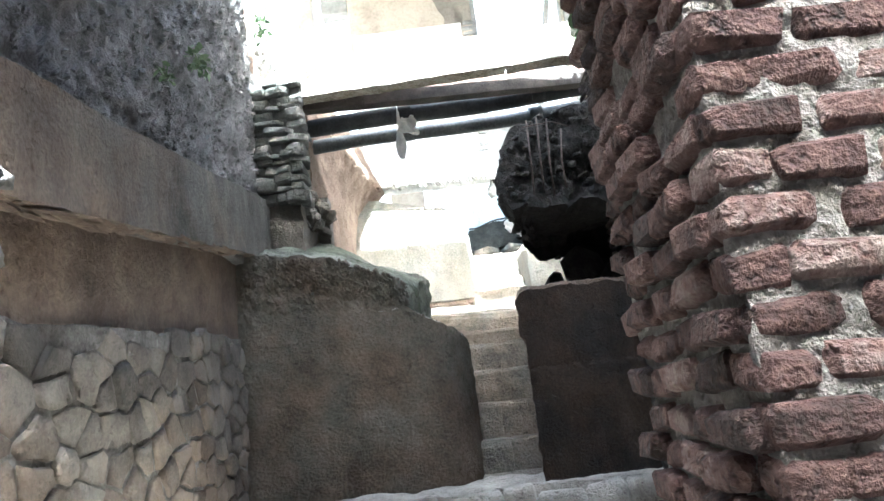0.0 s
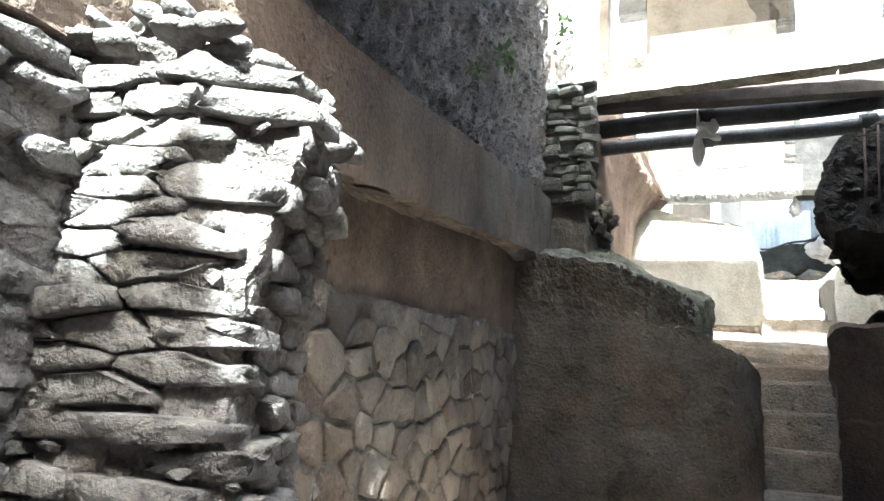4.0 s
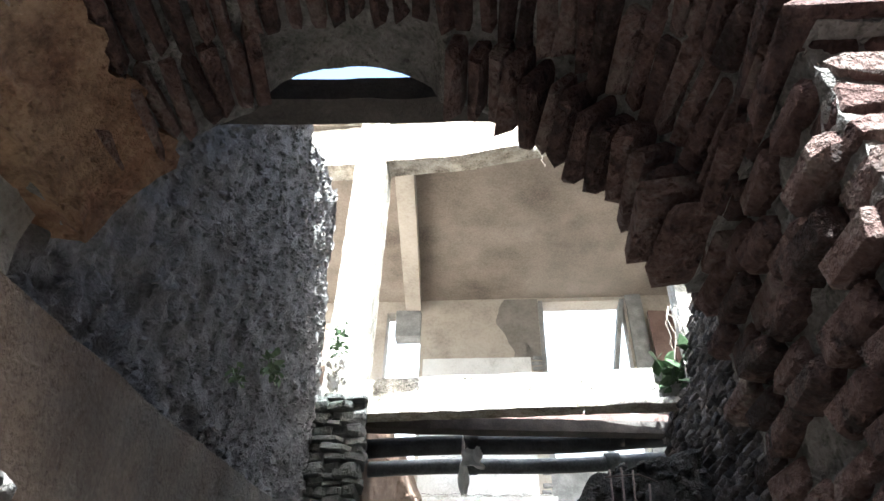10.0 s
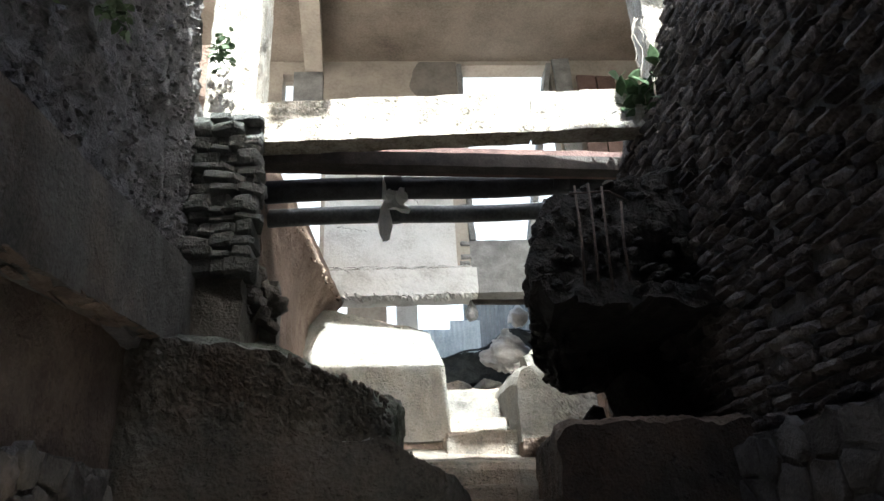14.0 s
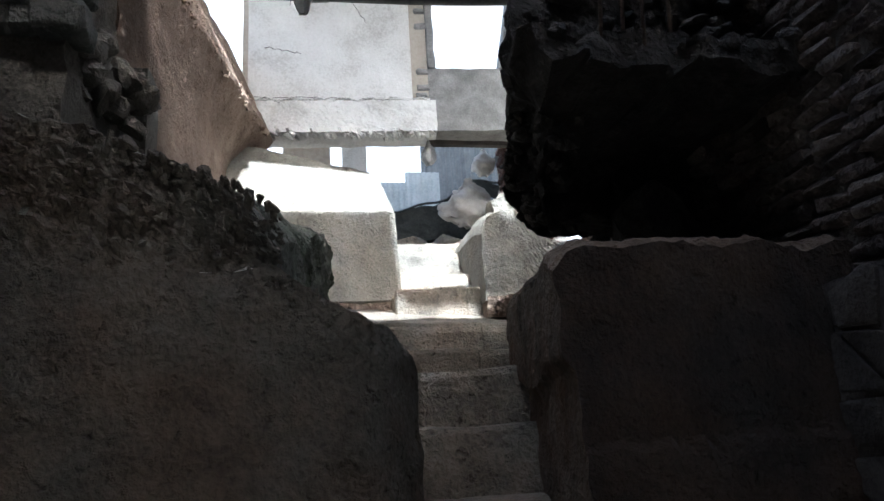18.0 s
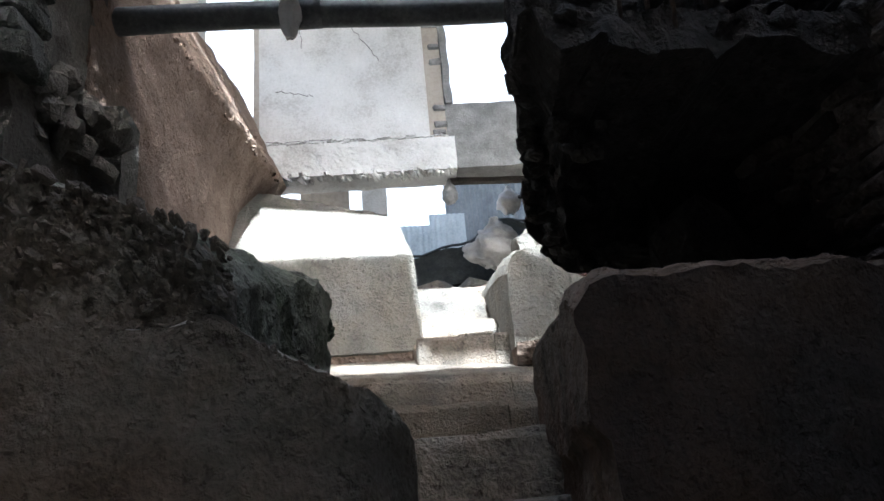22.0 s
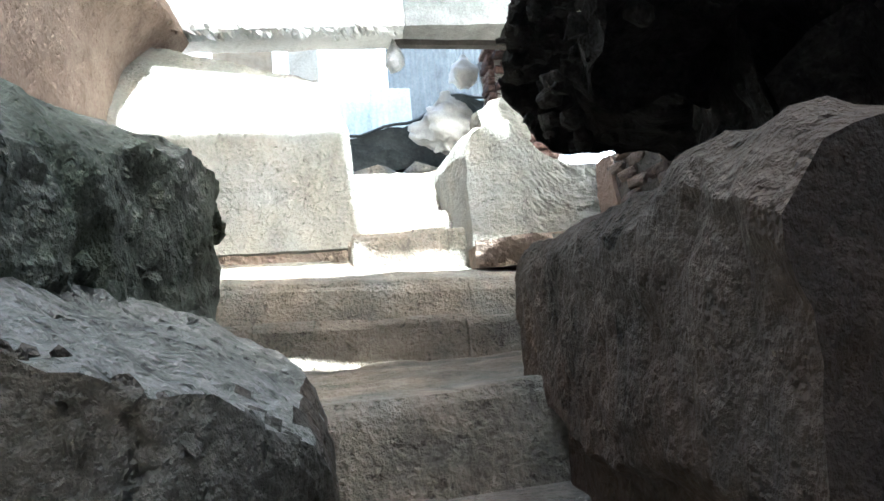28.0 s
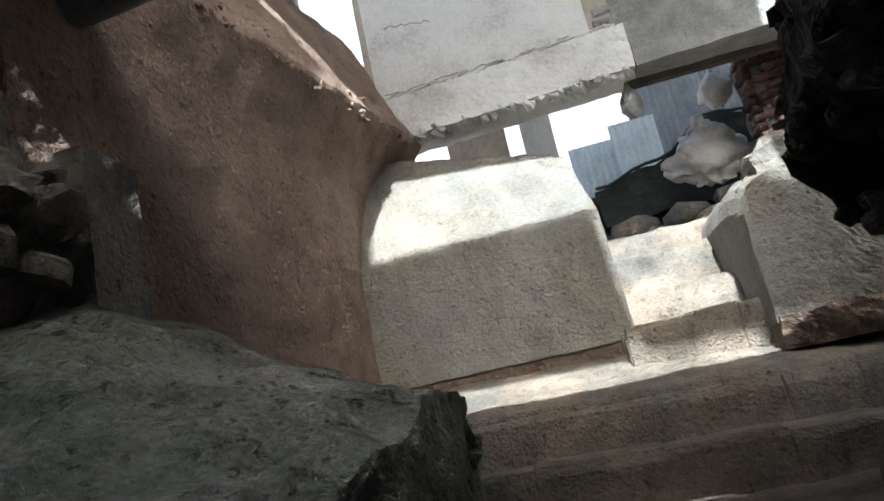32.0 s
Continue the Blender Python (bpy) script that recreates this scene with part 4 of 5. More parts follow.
for k in range(66):
    z = 2.12 + k * 0.066
    y = 2.2 + R.uniform(0, 0.15)
    while y < 6.2:
        at = (1.786 + 0.24 * max(0.0, z - 4.15) + R.uniform(-0.012, 0.012), y + R.uniform(-0.01, 0.01), z)
        rot = (R.uniform(-3, 3), R.uniform(-3, 3), R.uniform(-3, 3))
        if z < WALL_R_TOP(y) - 0.05 and R.random() < 0.95:
            if 3.5 < y < 5.6 and z < 4.3 and count < 300:
                lay("brick", R.choice(B_WALL), wall_r, at, rot)
                count += 1
            else:
                rest.append((R.choice(B_WALL), at, rot, (1, 1, 1)))
        y += R.uniform(0.16, 0.215)
joined("brick_courses", rest, BRICK_WALL, wall_r, "courses of dark worn bricks")
for poly in cells(3.95, 5.15, 0.6, 2.1, 0.2, 0.16, R, 0.42):
    face_stone(poly, lambda u, v, d: Vector((1.62 - d, u, v)), plinth, STONE_DARK, R, gap=R.uniform(0.008, 0.018), proud=R.uniform(0.003, 0.016), round_off=0.88)
# unseen wall added beyond the right wall to hold back sky light
structure("house_wall_right", slab_bm(2.95, 3.15, 0.85, 5.85, 0, 9.0, cell=0.2, rough=0.012), CREAM, "plain unseen wall added behind the ruin to limit sky light", "wall")
structure("room_wall_right", slab_bm(4.45, 4.65, 5.85, 11.5, 0, 8.57, cell=0.3, rough=0.008), CREAM, "plain side wall of the upper room", "wall")

# ---- arch, right pier and broken left pier ----
AX, AZ, AR = -0.42, 2.68, 0.87
B_ARCH = slab_kinds("brick", BRICK, count=12, seed=51, chip=(0.06, 0.06, 0.2), jitter=0.05)
B_LONG = brick_kinds("brick", (0.235, 0.12, 0.06), BRICK, chamfer=0.011, jitter=0.007, count=8, seed=52)
B_ARCH_PALE = slab_kinds("brick", BRICK_PALE, count=12, seed=54, chip=(0.08, 0.08, 0.2), jitter=0.06)
B_PALE = brick_kinds("brick", (0.235, 0.12, 0.06), BRICK_PALE, chamfer=0.014, jitter=0.01, count=8, seed=55)
B_BIG = slab_kinds("brick", BRICK, count=10, seed=53, chip=(0.08, 0.12, 0.16), jitter=0.045)


def arch_core(v):
    """Bends a flat slab (x: angle, z: radius) into an arch."""
    a, r = v.co.x, v.co.z
    if r < AR + 0.2:
        notch = max(0.0, 1 - ((a - radians(97)) / radians(20)) ** 2) * min(1.0, max(0.0, (v.co.y - 1.52) / 0.2))
        r += 0.17 * notch ** 0.5
    v.co.x, v.co.z = AX + r * math.cos(a), AZ + r * math.sin(a)


arch = structure("arch", slab_bm(radians(4), radians(163), 1.04, 1.86, AR + 0.036, AR + 0.36, cell=0.03, rough=0.016, seed=20, shape=arch_core), MORTAR,
                 "old round arch of thin red bricks with thick lime joints", "arch")


def ring(y, radius, a0, a1, pitch, drop=0.0, skip=0.0, pale=0.0):
    n = int(radians(a1 - a0) * radius / pitch)
    for k in range(n):
        a = radians(a0) + (k + 0.5) / n * radians(a1 - a0)
        if R.random() < skip:
            continue
        r = radius + 0.125 + R.uniform(-0.014, 0.010) - (drop * R.random())
        lay("brick", R.choice(B_ARCH_PALE if R.random() < pale else B_ARCH), arch, (AX + r * math.cos(a), y + R.uniform(-0.02, 0.02), AZ + r * math.sin(a)),
            (R.uniform(-4, 4), -math.degrees(a) + R.uniform(-4, 4), R.uniform(-4, 4)), (0.25, 0.29 * R.uniform(0.86, 1.0), 0.053 * R.uniform(0.85, 1.1)))


# the back ring hangs ragged on one side and has lost its bricks at the crown
ring(1.70, AR - 0.05, 4, 40, 0.066, drop=0.05)
ring(1.70, AR - 0.045, 40, 74, 0.066, drop=0.04)
ring(1.70, AR + 0.0, 112, 150, 0.064)
ring(1.42, AR + 0.005, 4, 146, 0.064)
# the share of pale bricks paints sun on the sides, none at the crown
ring(1.14, AR + 0.02, 4, 60, 0.066, drop=0.015, pale=0.2)
ring(1.14, AR + 0.02, 60, 105, 0.066, drop=0.015)
ring(1.14, AR + 0.02, 105, 160, 0.066, drop=0.015, pale=0.6)
ring(1.22, AR + 0.27, 2, 162, 0.066, drop=0.04, pale=0.6)
ring(1.2, AR + 0.5, 0, 84, 0.078, drop=0.05, pale=0.4)
timber = thing("arch_timber", (-0.55, 2.05, 3.80), "dark old timber spanning the pit behind the arch", "timber")
part("beam", slab_bm(-0.86, 1.1, -0.06, 0.06, -0.065, 0.065, cell=0.06, rough=0.008, shape=lambda v: setattr(v.co, "z", v.co.z + 0.03 * v.co.x)), WOOD_DARK, timber)
# plastered springing on the left wall
def patch(v):
    a, r, y = v.co.x, v.co.z, v.co.y
    ragged = radians(9) * noise.noise(Vector((y * 6, 1.3, 0))) + radians(5) * noise.noise(Vector((y * 17, 4, 0)))
    a += ragged * max(0.0, 1 - (a - radians(138)) / radians(14))
    v.co.x, v.co.z = AX + r * math.cos(a), AZ + r * math.sin(a)


structure("arch_springer", slab_bm(radians(140), radians(163), 1.13, 1.9, AR - 0.015, AR + 0.25, cell=0.03, rough=0.012, scale=9, seed=21, shape=patch),
          PLASTER_ORANGE, "patched orange plaster on the springing of the arch", "plaster")
structure("arch_abutment", slab_bm(-1.42, -1.19, 0.98, 1.9, 2.94, 4.3, cell=0.035, rough=0.03, scale=12, seed=18, top=lambda x, y: 4.1 + 0.3 * noise.noise(Vector((y * 4, x * 4, 0))),
          shape=lambda v: setattr(v.co, "x", v.co.x - 0.25 * max(0.0, 3.1 - v.co.z))), PLASTER_ORANGE,
          "crumbling plastered abutment of the arch", "wall")
high = structure("wall_left_high", slab_bm(-1.95, -1.345, -4.0, 1.8, 2.2, 5.2, cell=0.07, rough=0.02, scale=6, seed=19), PALE_RENDER, "pale rendered upper wall over the broken pier", "wall")
for poly in cells(-0.3, 1.0, 2.72, 4.3, 0.21, 0.085, R, 0.36):
    face_stone(poly, lambda u, v, d: Vector((-1.345 + d, u, v)), high, BRICK_GREY, R, gap=R.uniform(0.005, 0.012), proud=R.uniform(0.003, 0.014), round_off=0.84)

# masonry above the arch: ragged courses; its unseen head is raised to shade the pit
spandrel = structure("wall_over_arch", slab_bm(-1.95, 2.9, 1.3, 1.88, 2.7, 8.25, cell=0.08, rough=0.03, seed=22,
                     top=lambda x, y: 8.27 + 0.05 * noise.noise(Vector((x * 2, 0, 5)))), MORTAR_DUST, "ragged masonry over the arch, its unseen head raised for shade", "wall")
bm = bmesh.new()
bm.from_mesh(spandrel.data)
gone = [v for v in bm.verts if math.hypot(v.co.x - AX, v.co.z - AZ) < AR + 0.24 or (v.co.z < AZ and AX - AR < v.co.x < AX + AR) or (v.co.x < AX and v.co.z < 3.02)]
bmesh.ops.delete(bm, geom=gone, context="VERTS")
bm.to_mesh(spandrel.data)
bm.free()
for k in range(26):
    z = 2.95 + k * 0.073
    x = -1.38 + (k % 2) * 0.12
    while x < 1.75:
        d = math.hypot(x - AX, z - AZ)
        if d > AR + 0.58 and R.random() < 0.94 and z < 4.9:
            lay("brick", R.choice(B_PALE if R.random() < 0.5 else B_LONG), spandrel, (x, 1.27 + R.uniform(-0.03, 0.03) + 0.05 * max(0.0, z - 3.6), z), (R.uniform(-4, 4), R.uniform(-2, 2), R.uniform(-4, 4)))
        x += 0.255

pier = structure("pier_right", slab_bm(0.515, 2.2, 1.092, 1.88, 0.3, 2.95, cell=0.018, rough=0.016, scale=22, seed=23,
                 shape=lambda v: setattr(v.co, "x", v.co.x + (0.05 * max(0, 1.6 - v.co.z) + 0.09 * (v.co.y - 1.13) - 0.05 * max(0, v.co.z - 2.3) if v.co.x < 0.7 else 0))), MORTAR,
                 "brick pier with heavy pale mortar that carries the arch", "pier")
for k in range(31):
    z = 0.55 + k * 0.082
    lean = 0.05 * max(0, 1.6 - z)
    x = 0.585 + (k % 2) * 0.09 + lean
    if k % 2:
        lay("brick", R.choice(B_BIG), pier, (0.548 + lean, 1.135 + R.uniform(-0.01, 0.01), z), (R.uniform(-4, 4), R.uniform(-3, 3), R.uniform(-6, 6)), (0.095, 0.12, 0.068 * R.uniform(0.88, 1.05)))
    while x < 1.95:
        if x < 1.9:
            lay("brick", R.choice(B_BIG), pier, (x + R.uniform(-0.008, 0.008), 1.132 + R.uniform(-0.012, 0.010), z), (R.uniform(-4, 4), R.uniform(-3, 3), R.uniform(-4, 4)),
                (0.166 * R.uniform(0.85, 1.05), 0.12, 0.068 * R.uniform(0.88, 1.06)))
        x += 0.186
    y = 1.2 + (k % 2) * 0.1
    while y < 1.86:
        if R.random() < 0.96:
            lay("brick", R.choice(B_BIG), pier, (0.533 + lean + 0.09 * (y - 1.13) - 0.05 * max(0, z - 2.3) + R.uniform(-0.02, 0.02), y, z + R.uniform(-0.008, 0.008)), (R.uniform(-5, 5), R.uniform(-6, 6), 90 + R.uniform(-5, 5)),
                (0.168 * R.uniform(0.85, 1.05), 0.11, 0.068 * R.uniform(0.85, 1.05)))
        y += 0.185

# broken pier on the left: thin rounded courses set in dusty mortar
STUB_TOP = ramp_of([(-1.45, 2.20), (-1.1, 2.21), (-0.95, 2.14), (-0.8, 2.0)])


def stub_edge(z):
    return -0.86 - 0.05 * max(0.0, 1.2 - z) + 0.035 * math.sin(z * 7.0) + 0.05 * noise.noise(Vector((z * 5, 0, 0)))


def wear_stub(v):
    if v.co.x > -1.0:
        v.co.x = -1.0 + (v.co.x + 1.0) / 0.26 * (stub_edge(v.co.z) - 0.02 + 1.0)
        v.co.y += 0.12 * max(0.0, (v.co.x + 1.0) / 0.2) * max(0.0, 1 - (v.co.y - 1.08) / 0.3)
        v.co.x -= 0.3 * max(0.0, v.co.y - 1.2)


def strata(v):
    wear_stub(v)
    if v.co.y < 1.35:
        v.co.y += 0.022 * noise.noise(Vector((v.co.x * 4, 0.3, v.co.z * 26))) - 0.006


stub = structure("pier_left", slab_bm(-1.42, -0.74, 1.118, 1.55, 0.3, 2.0, cell=0.016, rough=0.014, scale=20, seed=24,
                 top=lambda x, y: STUB_TOP(x) + 0.06 * noise.noise(Vector((x * 7, y * 7, 0))), shape=strata), MORTAR_DUST, "broken left pier of worn stone courses in dusty mortar", "pier")
side = structure("wall_left_near", slab_bm(-1.6, -1.292, -3.5, 1.12, 0.3, 2.1, cell=0.04, rough=0.016, scale=14, seed=25), MORTAR_DUST,
                 "worn stone courses of the near left wall", "wall")
COURSE = stone_kinds("stone", BRICK_GREY, count=12, points=44, seed=61, boxy=0.6, smooth=True)
shelf = {}


def row_out(v):
    k = int(v / 0.058)
    if k not in shelf:
        shelf[k] = R.uniform(0.0, 0.045)
    return shelf[k]


for poly in cells(-1.42, -0.78, 0.48, 2.09, 0.2, 0.054, R, 0.34):
    cu, cv = sum(p[0] for p in poly) / len(poly), sum(p[1] for p in poly) / len(poly)
    if cu < stub_edge(cv) - 0.02 and R.random() < 0.95:
        face_stone(poly, lambda u, v, d: Vector((min(u, stub_edge(cv) + 0.01), 1.10 + 0.12 * max(0.0, (u + 1.0) / 0.2) - d, v)), stub, BRICK_GREY, R,
                   gap=R.uniform(0.003, 0.013), proud=0.004 + row_out(cv) * R.uniform(0.1, 1.1), round_off=0.9)
for poly in cells(1.2, 1.5, 0.48, 1.98, 0.2, 0.055, R, 0.34):
    cv = sum(p[1] for p in poly) / len(poly)
    face_stone(poly, lambda u, v, d: Vector((stub_edge(cv) - 0.01 - 0.3 * (u - 1.2) + d, u, v)), stub, BRICK_GREY, R, gap=R.uniform(0.003, 0.009), proud=0.008 + row_out(cv) * R.uniform(0.3, 0.7), round_off=0.74)
for poly in cells(0.0, 1.1, 0.48, 2.1, 0.18, 0.058, R, 0.36):
    cv = sum(p[1] for p in poly) / len(poly)
    face_stone(poly, lambda u, v, d: Vector((-1.30 + d, u, v)), side, BRICK_GREY, R, gap=R.uniform(0.003, 0.012), proud=0.010 + row_out(cv) * R.uniform(0.1, 0.8), round_off=0.86)
# broken edges and crumbs between the courses
RAG = stone_kinds("chip", BRICK_GREY, count=10, points=18, seed=62, boxy=0.4, smooth=False)
rags = []
for _ in range(150):
    x, z = R.uniform(-1.4, -0.84), R.uniform(0.5, 2.0)
    if x < stub_edge(z) - 0.01:
        rags.append((R.choice(RAG), (x, 1.10 + 0.12 * max(0.0, (x + 1.0) / 0.2) - R.uniform(-0.014, 0.010), z), (R.uniform(-20, 20), R.uniform(-10, 10), R.uniform(-15, 15)),
                     (R.uniform(0.03, 0.10), R.uniform(0.03, 0.05), R.uniform(0.015, 0.04))))
joined("rubble_chips", rags, BRICK_GREY, stub, "crumbled stone chips between the courses")
# broken crown of the pier
for _ in range(80):
    x = R.uniform(-1.38, -0.90)
    lay("stone", R.choice(COURSE), stub, (x, R.uniform(1.06, 1.5), STUB_TOP(x) + R.uniform(-0.07, -0.005)), (R.uniform(-10, 10), R.uniform(-10, 10), R.uniform(0, 180)),
        (R.uniform(0.05, 0.15), R.uniform(0.04, 0.10), R.uniform(0.035, 0.075)))
# unseen plain walls added to close the court; the south one's broken head is cut to throw shade on the arch and the pit
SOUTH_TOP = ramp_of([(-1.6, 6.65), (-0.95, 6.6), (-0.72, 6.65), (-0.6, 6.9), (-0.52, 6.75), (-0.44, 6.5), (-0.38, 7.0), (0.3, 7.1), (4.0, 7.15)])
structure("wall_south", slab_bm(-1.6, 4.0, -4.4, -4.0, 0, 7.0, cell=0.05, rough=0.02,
          top=lambda x, y: SOUTH_TOP(x) + 0.06 * noise.noise(Vector((x * 6, 0, 0))) + 0.11 * noise.noise(Vector((x * 17, 3, 0)))), PLASTER, "unseen wall added behind the court, its broken head cut to shape the shade", "wall")
structure("wall_east", slab_bm(3.6, 4.0, -4.2, 1.85, 0, 6.0, cell=0.2, rough=0.03), PLASTER, "unseen plain wall added beside the court", "wall")
# unseen blockers added over the arch; they shape shade on parapets and back wall
SHADE_LOW = ramp_of([(-0.1, 10.13), (1.43, 10.13), (1.47, 10.0), (2.06, 10.0), (2.10, 9.85), (2.85, 9.53), (3.4, 9.5)])
SHADE_TOP = ramp_of([(-0.1, 11.10), (1.42, 11.10), (1.46, 10.15), (2.06, 10.15), (2.12, 10.53), (2.85, 9.95), (3.4, 9.95)])
bm = slab_bm(-0.06, 3.4, 1.5, 1.62, 0, 1, cell=0.05, rough=0)
for v in bm.verts:
    v.co.z = SHADE_LOW(v.co.x) + (SHADE_TOP(v.co.x) - SHADE_LOW(v.co.x)) * v.co.z
shake(bm, 0.012, 6, 3.3)
structure("upper_lintel", bm, PLASTER, "unseen slab added over the arch to shade the parapet fronts", "wall")
structure("upper_pier_left", slab_bm(-0.5, -0.064, 1.5, 1.64, 9.03, 11.95, cell=0.1, rough=0.006), PLASTER, "unseen upright added over the arch to shade the left back wall", "wall")
structure("upper_sill", slab_bm(-0.5, -0.064, 1.5, 1.64, 8.1, 8.63, cell=0.1, rough=0.006), PLASTER, "unseen block added over the arch to shade the low back wall", "wall")
structure("upper_pier", slab_bm(2.9, 3.4, 1.5, 1.75, 6.3, 9.52, cell=0.2, rough=0.01), PLASTER, "unseen post added to carry the shading slab", "wall")

# ---- roofless upper storey seen over the pit ----
front = spun((0.35, 6.0), -7.0)
back = spun((1.2, 9.98), -4.0)


def fronted(name, a, material, label, category, cell=0.08, rough=0.012, seed=0.0, also=None, **k):
    def both(v):
        if also:
            also(v)
        front(v)
    return structure(name, slab_bm(*a, cell=cell, rough=rough, seed=seed, shape=both, **k), material, label, category)


def backed(name, a, material, label, category, cell=0.1, rough=0.006, seed=0.0, **k):
    return structure(name, slab_bm(*a, cell=cell, rough=rough, seed=seed, shape=back, **k), material, label, category)


fronted("beam", (-1.05, 1.02, 5.92, 6.1, 4.44, 4.79), PILLAR, "weathered pale concrete beam across the pit", "beam", cell=0.04, rough=0.012, seed=30)
fronted("beam_end", (1.028, 2.3, 5.925, 6.1, 4.44, 4.79), PILLAR, "weathered pale concrete beam across the pit", "beam", cell=0.04, rough=0.012, seed=31)
fronted("column_left", (-1.40, -1.02, 5.95, 6.3, 4.3, 8.6), PILLAR, "whitewashed concrete column with shuttering ridges", "column", cell=0.025, rough=0.012, seed=32,
        also=lambda v: setattr(v.co, "y", v.co.y - 0.03 * max(0.0, math.sin((v.co.x + 1.4) * 33.0))))
fronted("column_right", (2.02, 2.3, 5.95, 6.25, 4.6, 8.6), PILLAR, "weathered concrete column overgrown at the foot", "column", cell=0.06, rough=0.014, seed=33)
fronted("fascia", (-3.2, 2.6, 5.98, 6.25, 7.86, 8.55), PILLAR, "peeling pale roof edge beam", "beam", cell=0.07, rough=0.01, seed=34,
        also=lambda v: setattr(v.co, "z", v.co.z + (0.15 * (v.co.x + 0.1) if v.co.z < 8.2 and v.co.x > -0.1 else 0.0)))
over = fronted("roof_parapet", (-3.2, 2.6, 6.0, 6.22, 8.56, 9.35), PILLAR, "low brick parapet on the roof edge, limewashed", "wall", cell=0.1, rough=0.02, seed=35)
B_ROOF = brick_kinds("brick", (0.22, 0.06, 0.062), PILLAR, chamfer=0.012, jitter=0.012, count=6, seed=83)
rows = []
for k in range(9):
    x = -3.0 + 0.12 * (k % 2)
    while x < 2.5:
        p = Matrix.Rotation(radians(-7), 3, "Z") @ Vector((x - 0.35, -0.005 + R.uniform(-0.012, 0.012), 0)) + Vector((0.35, 6.0, 8.62 + 0.082 * k))
        rows.append((R.choice(B_ROOF), tuple(p), (R.uniform(-3, 3), R.uniform(-2, 2), -7 + R.uniform(-3, 3)), (1, 1, 1)))
        x += 0.245
joined("brick_courses", rows, PILLAR, over, "limewashed brick courses")
fronted("roof_edge", (-3.2, 1.2, 5.86, 6.4, 8.62, 8.74), WOOD_DARK, "dark overhanging roof edge", "roof", cell=0.2, rough=0.01)
structure("ceiling", slab_bm(-3.3, 4.6, 6.2, 10.3, 8.58, 8.9, cell=0.25, rough=0.004), CEILING, "brown stained plaster ceiling of the open room", "ceiling")
structure("ceiling_beam", slab_bm(-0.98, -0.72, 6.3, 10.0, 8.28, 8.575, cell=0.2, rough=0.004), CREAM, "plastered ceiling beam", "beam")
# back wall: pier between two tall openings
backed("wall_back", (-0.72, 1.28, 10.0, 10.3, 5.14, 8.6), CREAM, "cream plastered wall between two tall openings", "wall", seed=35)
backed("wall_back_panel", (-0.66, 1.10, 9.985, 10.0, 5.15, 7.4), PANEL, "pale limewashed plaster panel", "wall", cell=0.08, rough=0.004, seed=36)
backed("bridge", (-0.6, 1.35, 9.97, 10.4, 4.77, 5.135), PANEL, "pale plastered bridge beam with a broken lower edge", "beam", cell=0.03, rough=0.012, scale=9, seed=37)
CLOD = stone_kinds("clod", PANEL, count=6, points=18, seed=81, boxy=0.4, smooth=False)
ragged = []
for _ in range(130):
    ragged.append((R.choice(CLOD), (R.uniform(-0.55, 1.3), 10.0 + R.uniform(-0.02, 0.1), 4.775 + R.uniform(-0.035, 0.02)), (R.uniform(0, 60), R.uniform(0, 60), R.uniform(0, 90)), (R.uniform(0.05, 0.16), 0.07, R.uniform(0.03, 0.07))))
for k in range(60):
    x = -0.55 + 1.85 * k / 60
    ragged.append((R.choice(CLOD), (x, 9.975 + R.uniform(-0.004, 0.006), 5.15 + 0.02 * math.sin(k * 0.7) + R.uniform(-0.012, 0.012)), (R.uniform(0, 30), R.uniform(-20, 20), R.uniform(-4, 4)), (0.06, 0.03, R.uniform(0.012, 0.035))))
spin = [(me, tuple(Matrix.Rotation(radians(-4), 3, "Z") @ (Vector(at) - Vector((1.2, 9.98, 0))) + Vector((1.2, 9.98, 0))), rot, sc) for me, at, rot, sc in ragged]
joined("broken_edge", spin, PANEL, bpy.data.objects["bridge"], "crumbled edge of plaster and mortar")
backed("bridge_right", (1.35, 3.4, 9.973, 10.4, 4.77, 5.135), BLOCKWORK, "grey cement end of the bridge beam", "beam", cell=0.05, rough=0.012, seed=38)
backed("sill_wall", (1.28, 3.4, 10.0, 10.28, 5.14, 5.53), BLOCKWORK, "grey blockwork sill below the opening", "wall", cell=0.06, rough=0.008, seed=39)
backed("wall_back_right", (2.72, 4.6, 10.0, 10.3, 5.53, 8.6), CREAM, "cream plastered wall beside the opening", "wall", seed=40)
backed("wall_back_lintel", (1.28, 2.72, 10.01, 10.3, 8.5, 8.62), CREAM, "lintel over the opening", "wall", seed=41)
backed("wall_back_left", (-3.4, -1.32, 10.0, 10.3, 4.6, 8.6), CREAM, "cream plastered wall beside the left opening", "wall", seed=42)
backed("wall_back_lintel_left", (-1.32, -0.72, 10.01, 10.3, 8.36, 8.6), CREAM, "lintel over the left opening", "wall", seed=43)
def slanted(v):
    v.co.x += 0.19 * (v.co.z - 8.5)
    back(v)


structure("reveal", slab_bm(2.66, 2.74, 9.96, 10.3, 5.53, 8.5, cell=0.1, rough=0.006, seed=44, shape=slanted), BLOCKWORK, "leaning grey jamb of the opening", "trim")
backed("reveal_post", (2.76, 3.02, 9.94, 9.99, 5.53, 8.57), BLOCKWORK, "grey cement post beside the opening", "trim", seed=46, cell=0.06, rough=0.01)
backed("left_corbel", (-1.16, -0.73, 9.99, 10.25, 7.86, 8.38), BLOCKWORK, "grey block left in the corner of the left opening", "trim", seed=47)


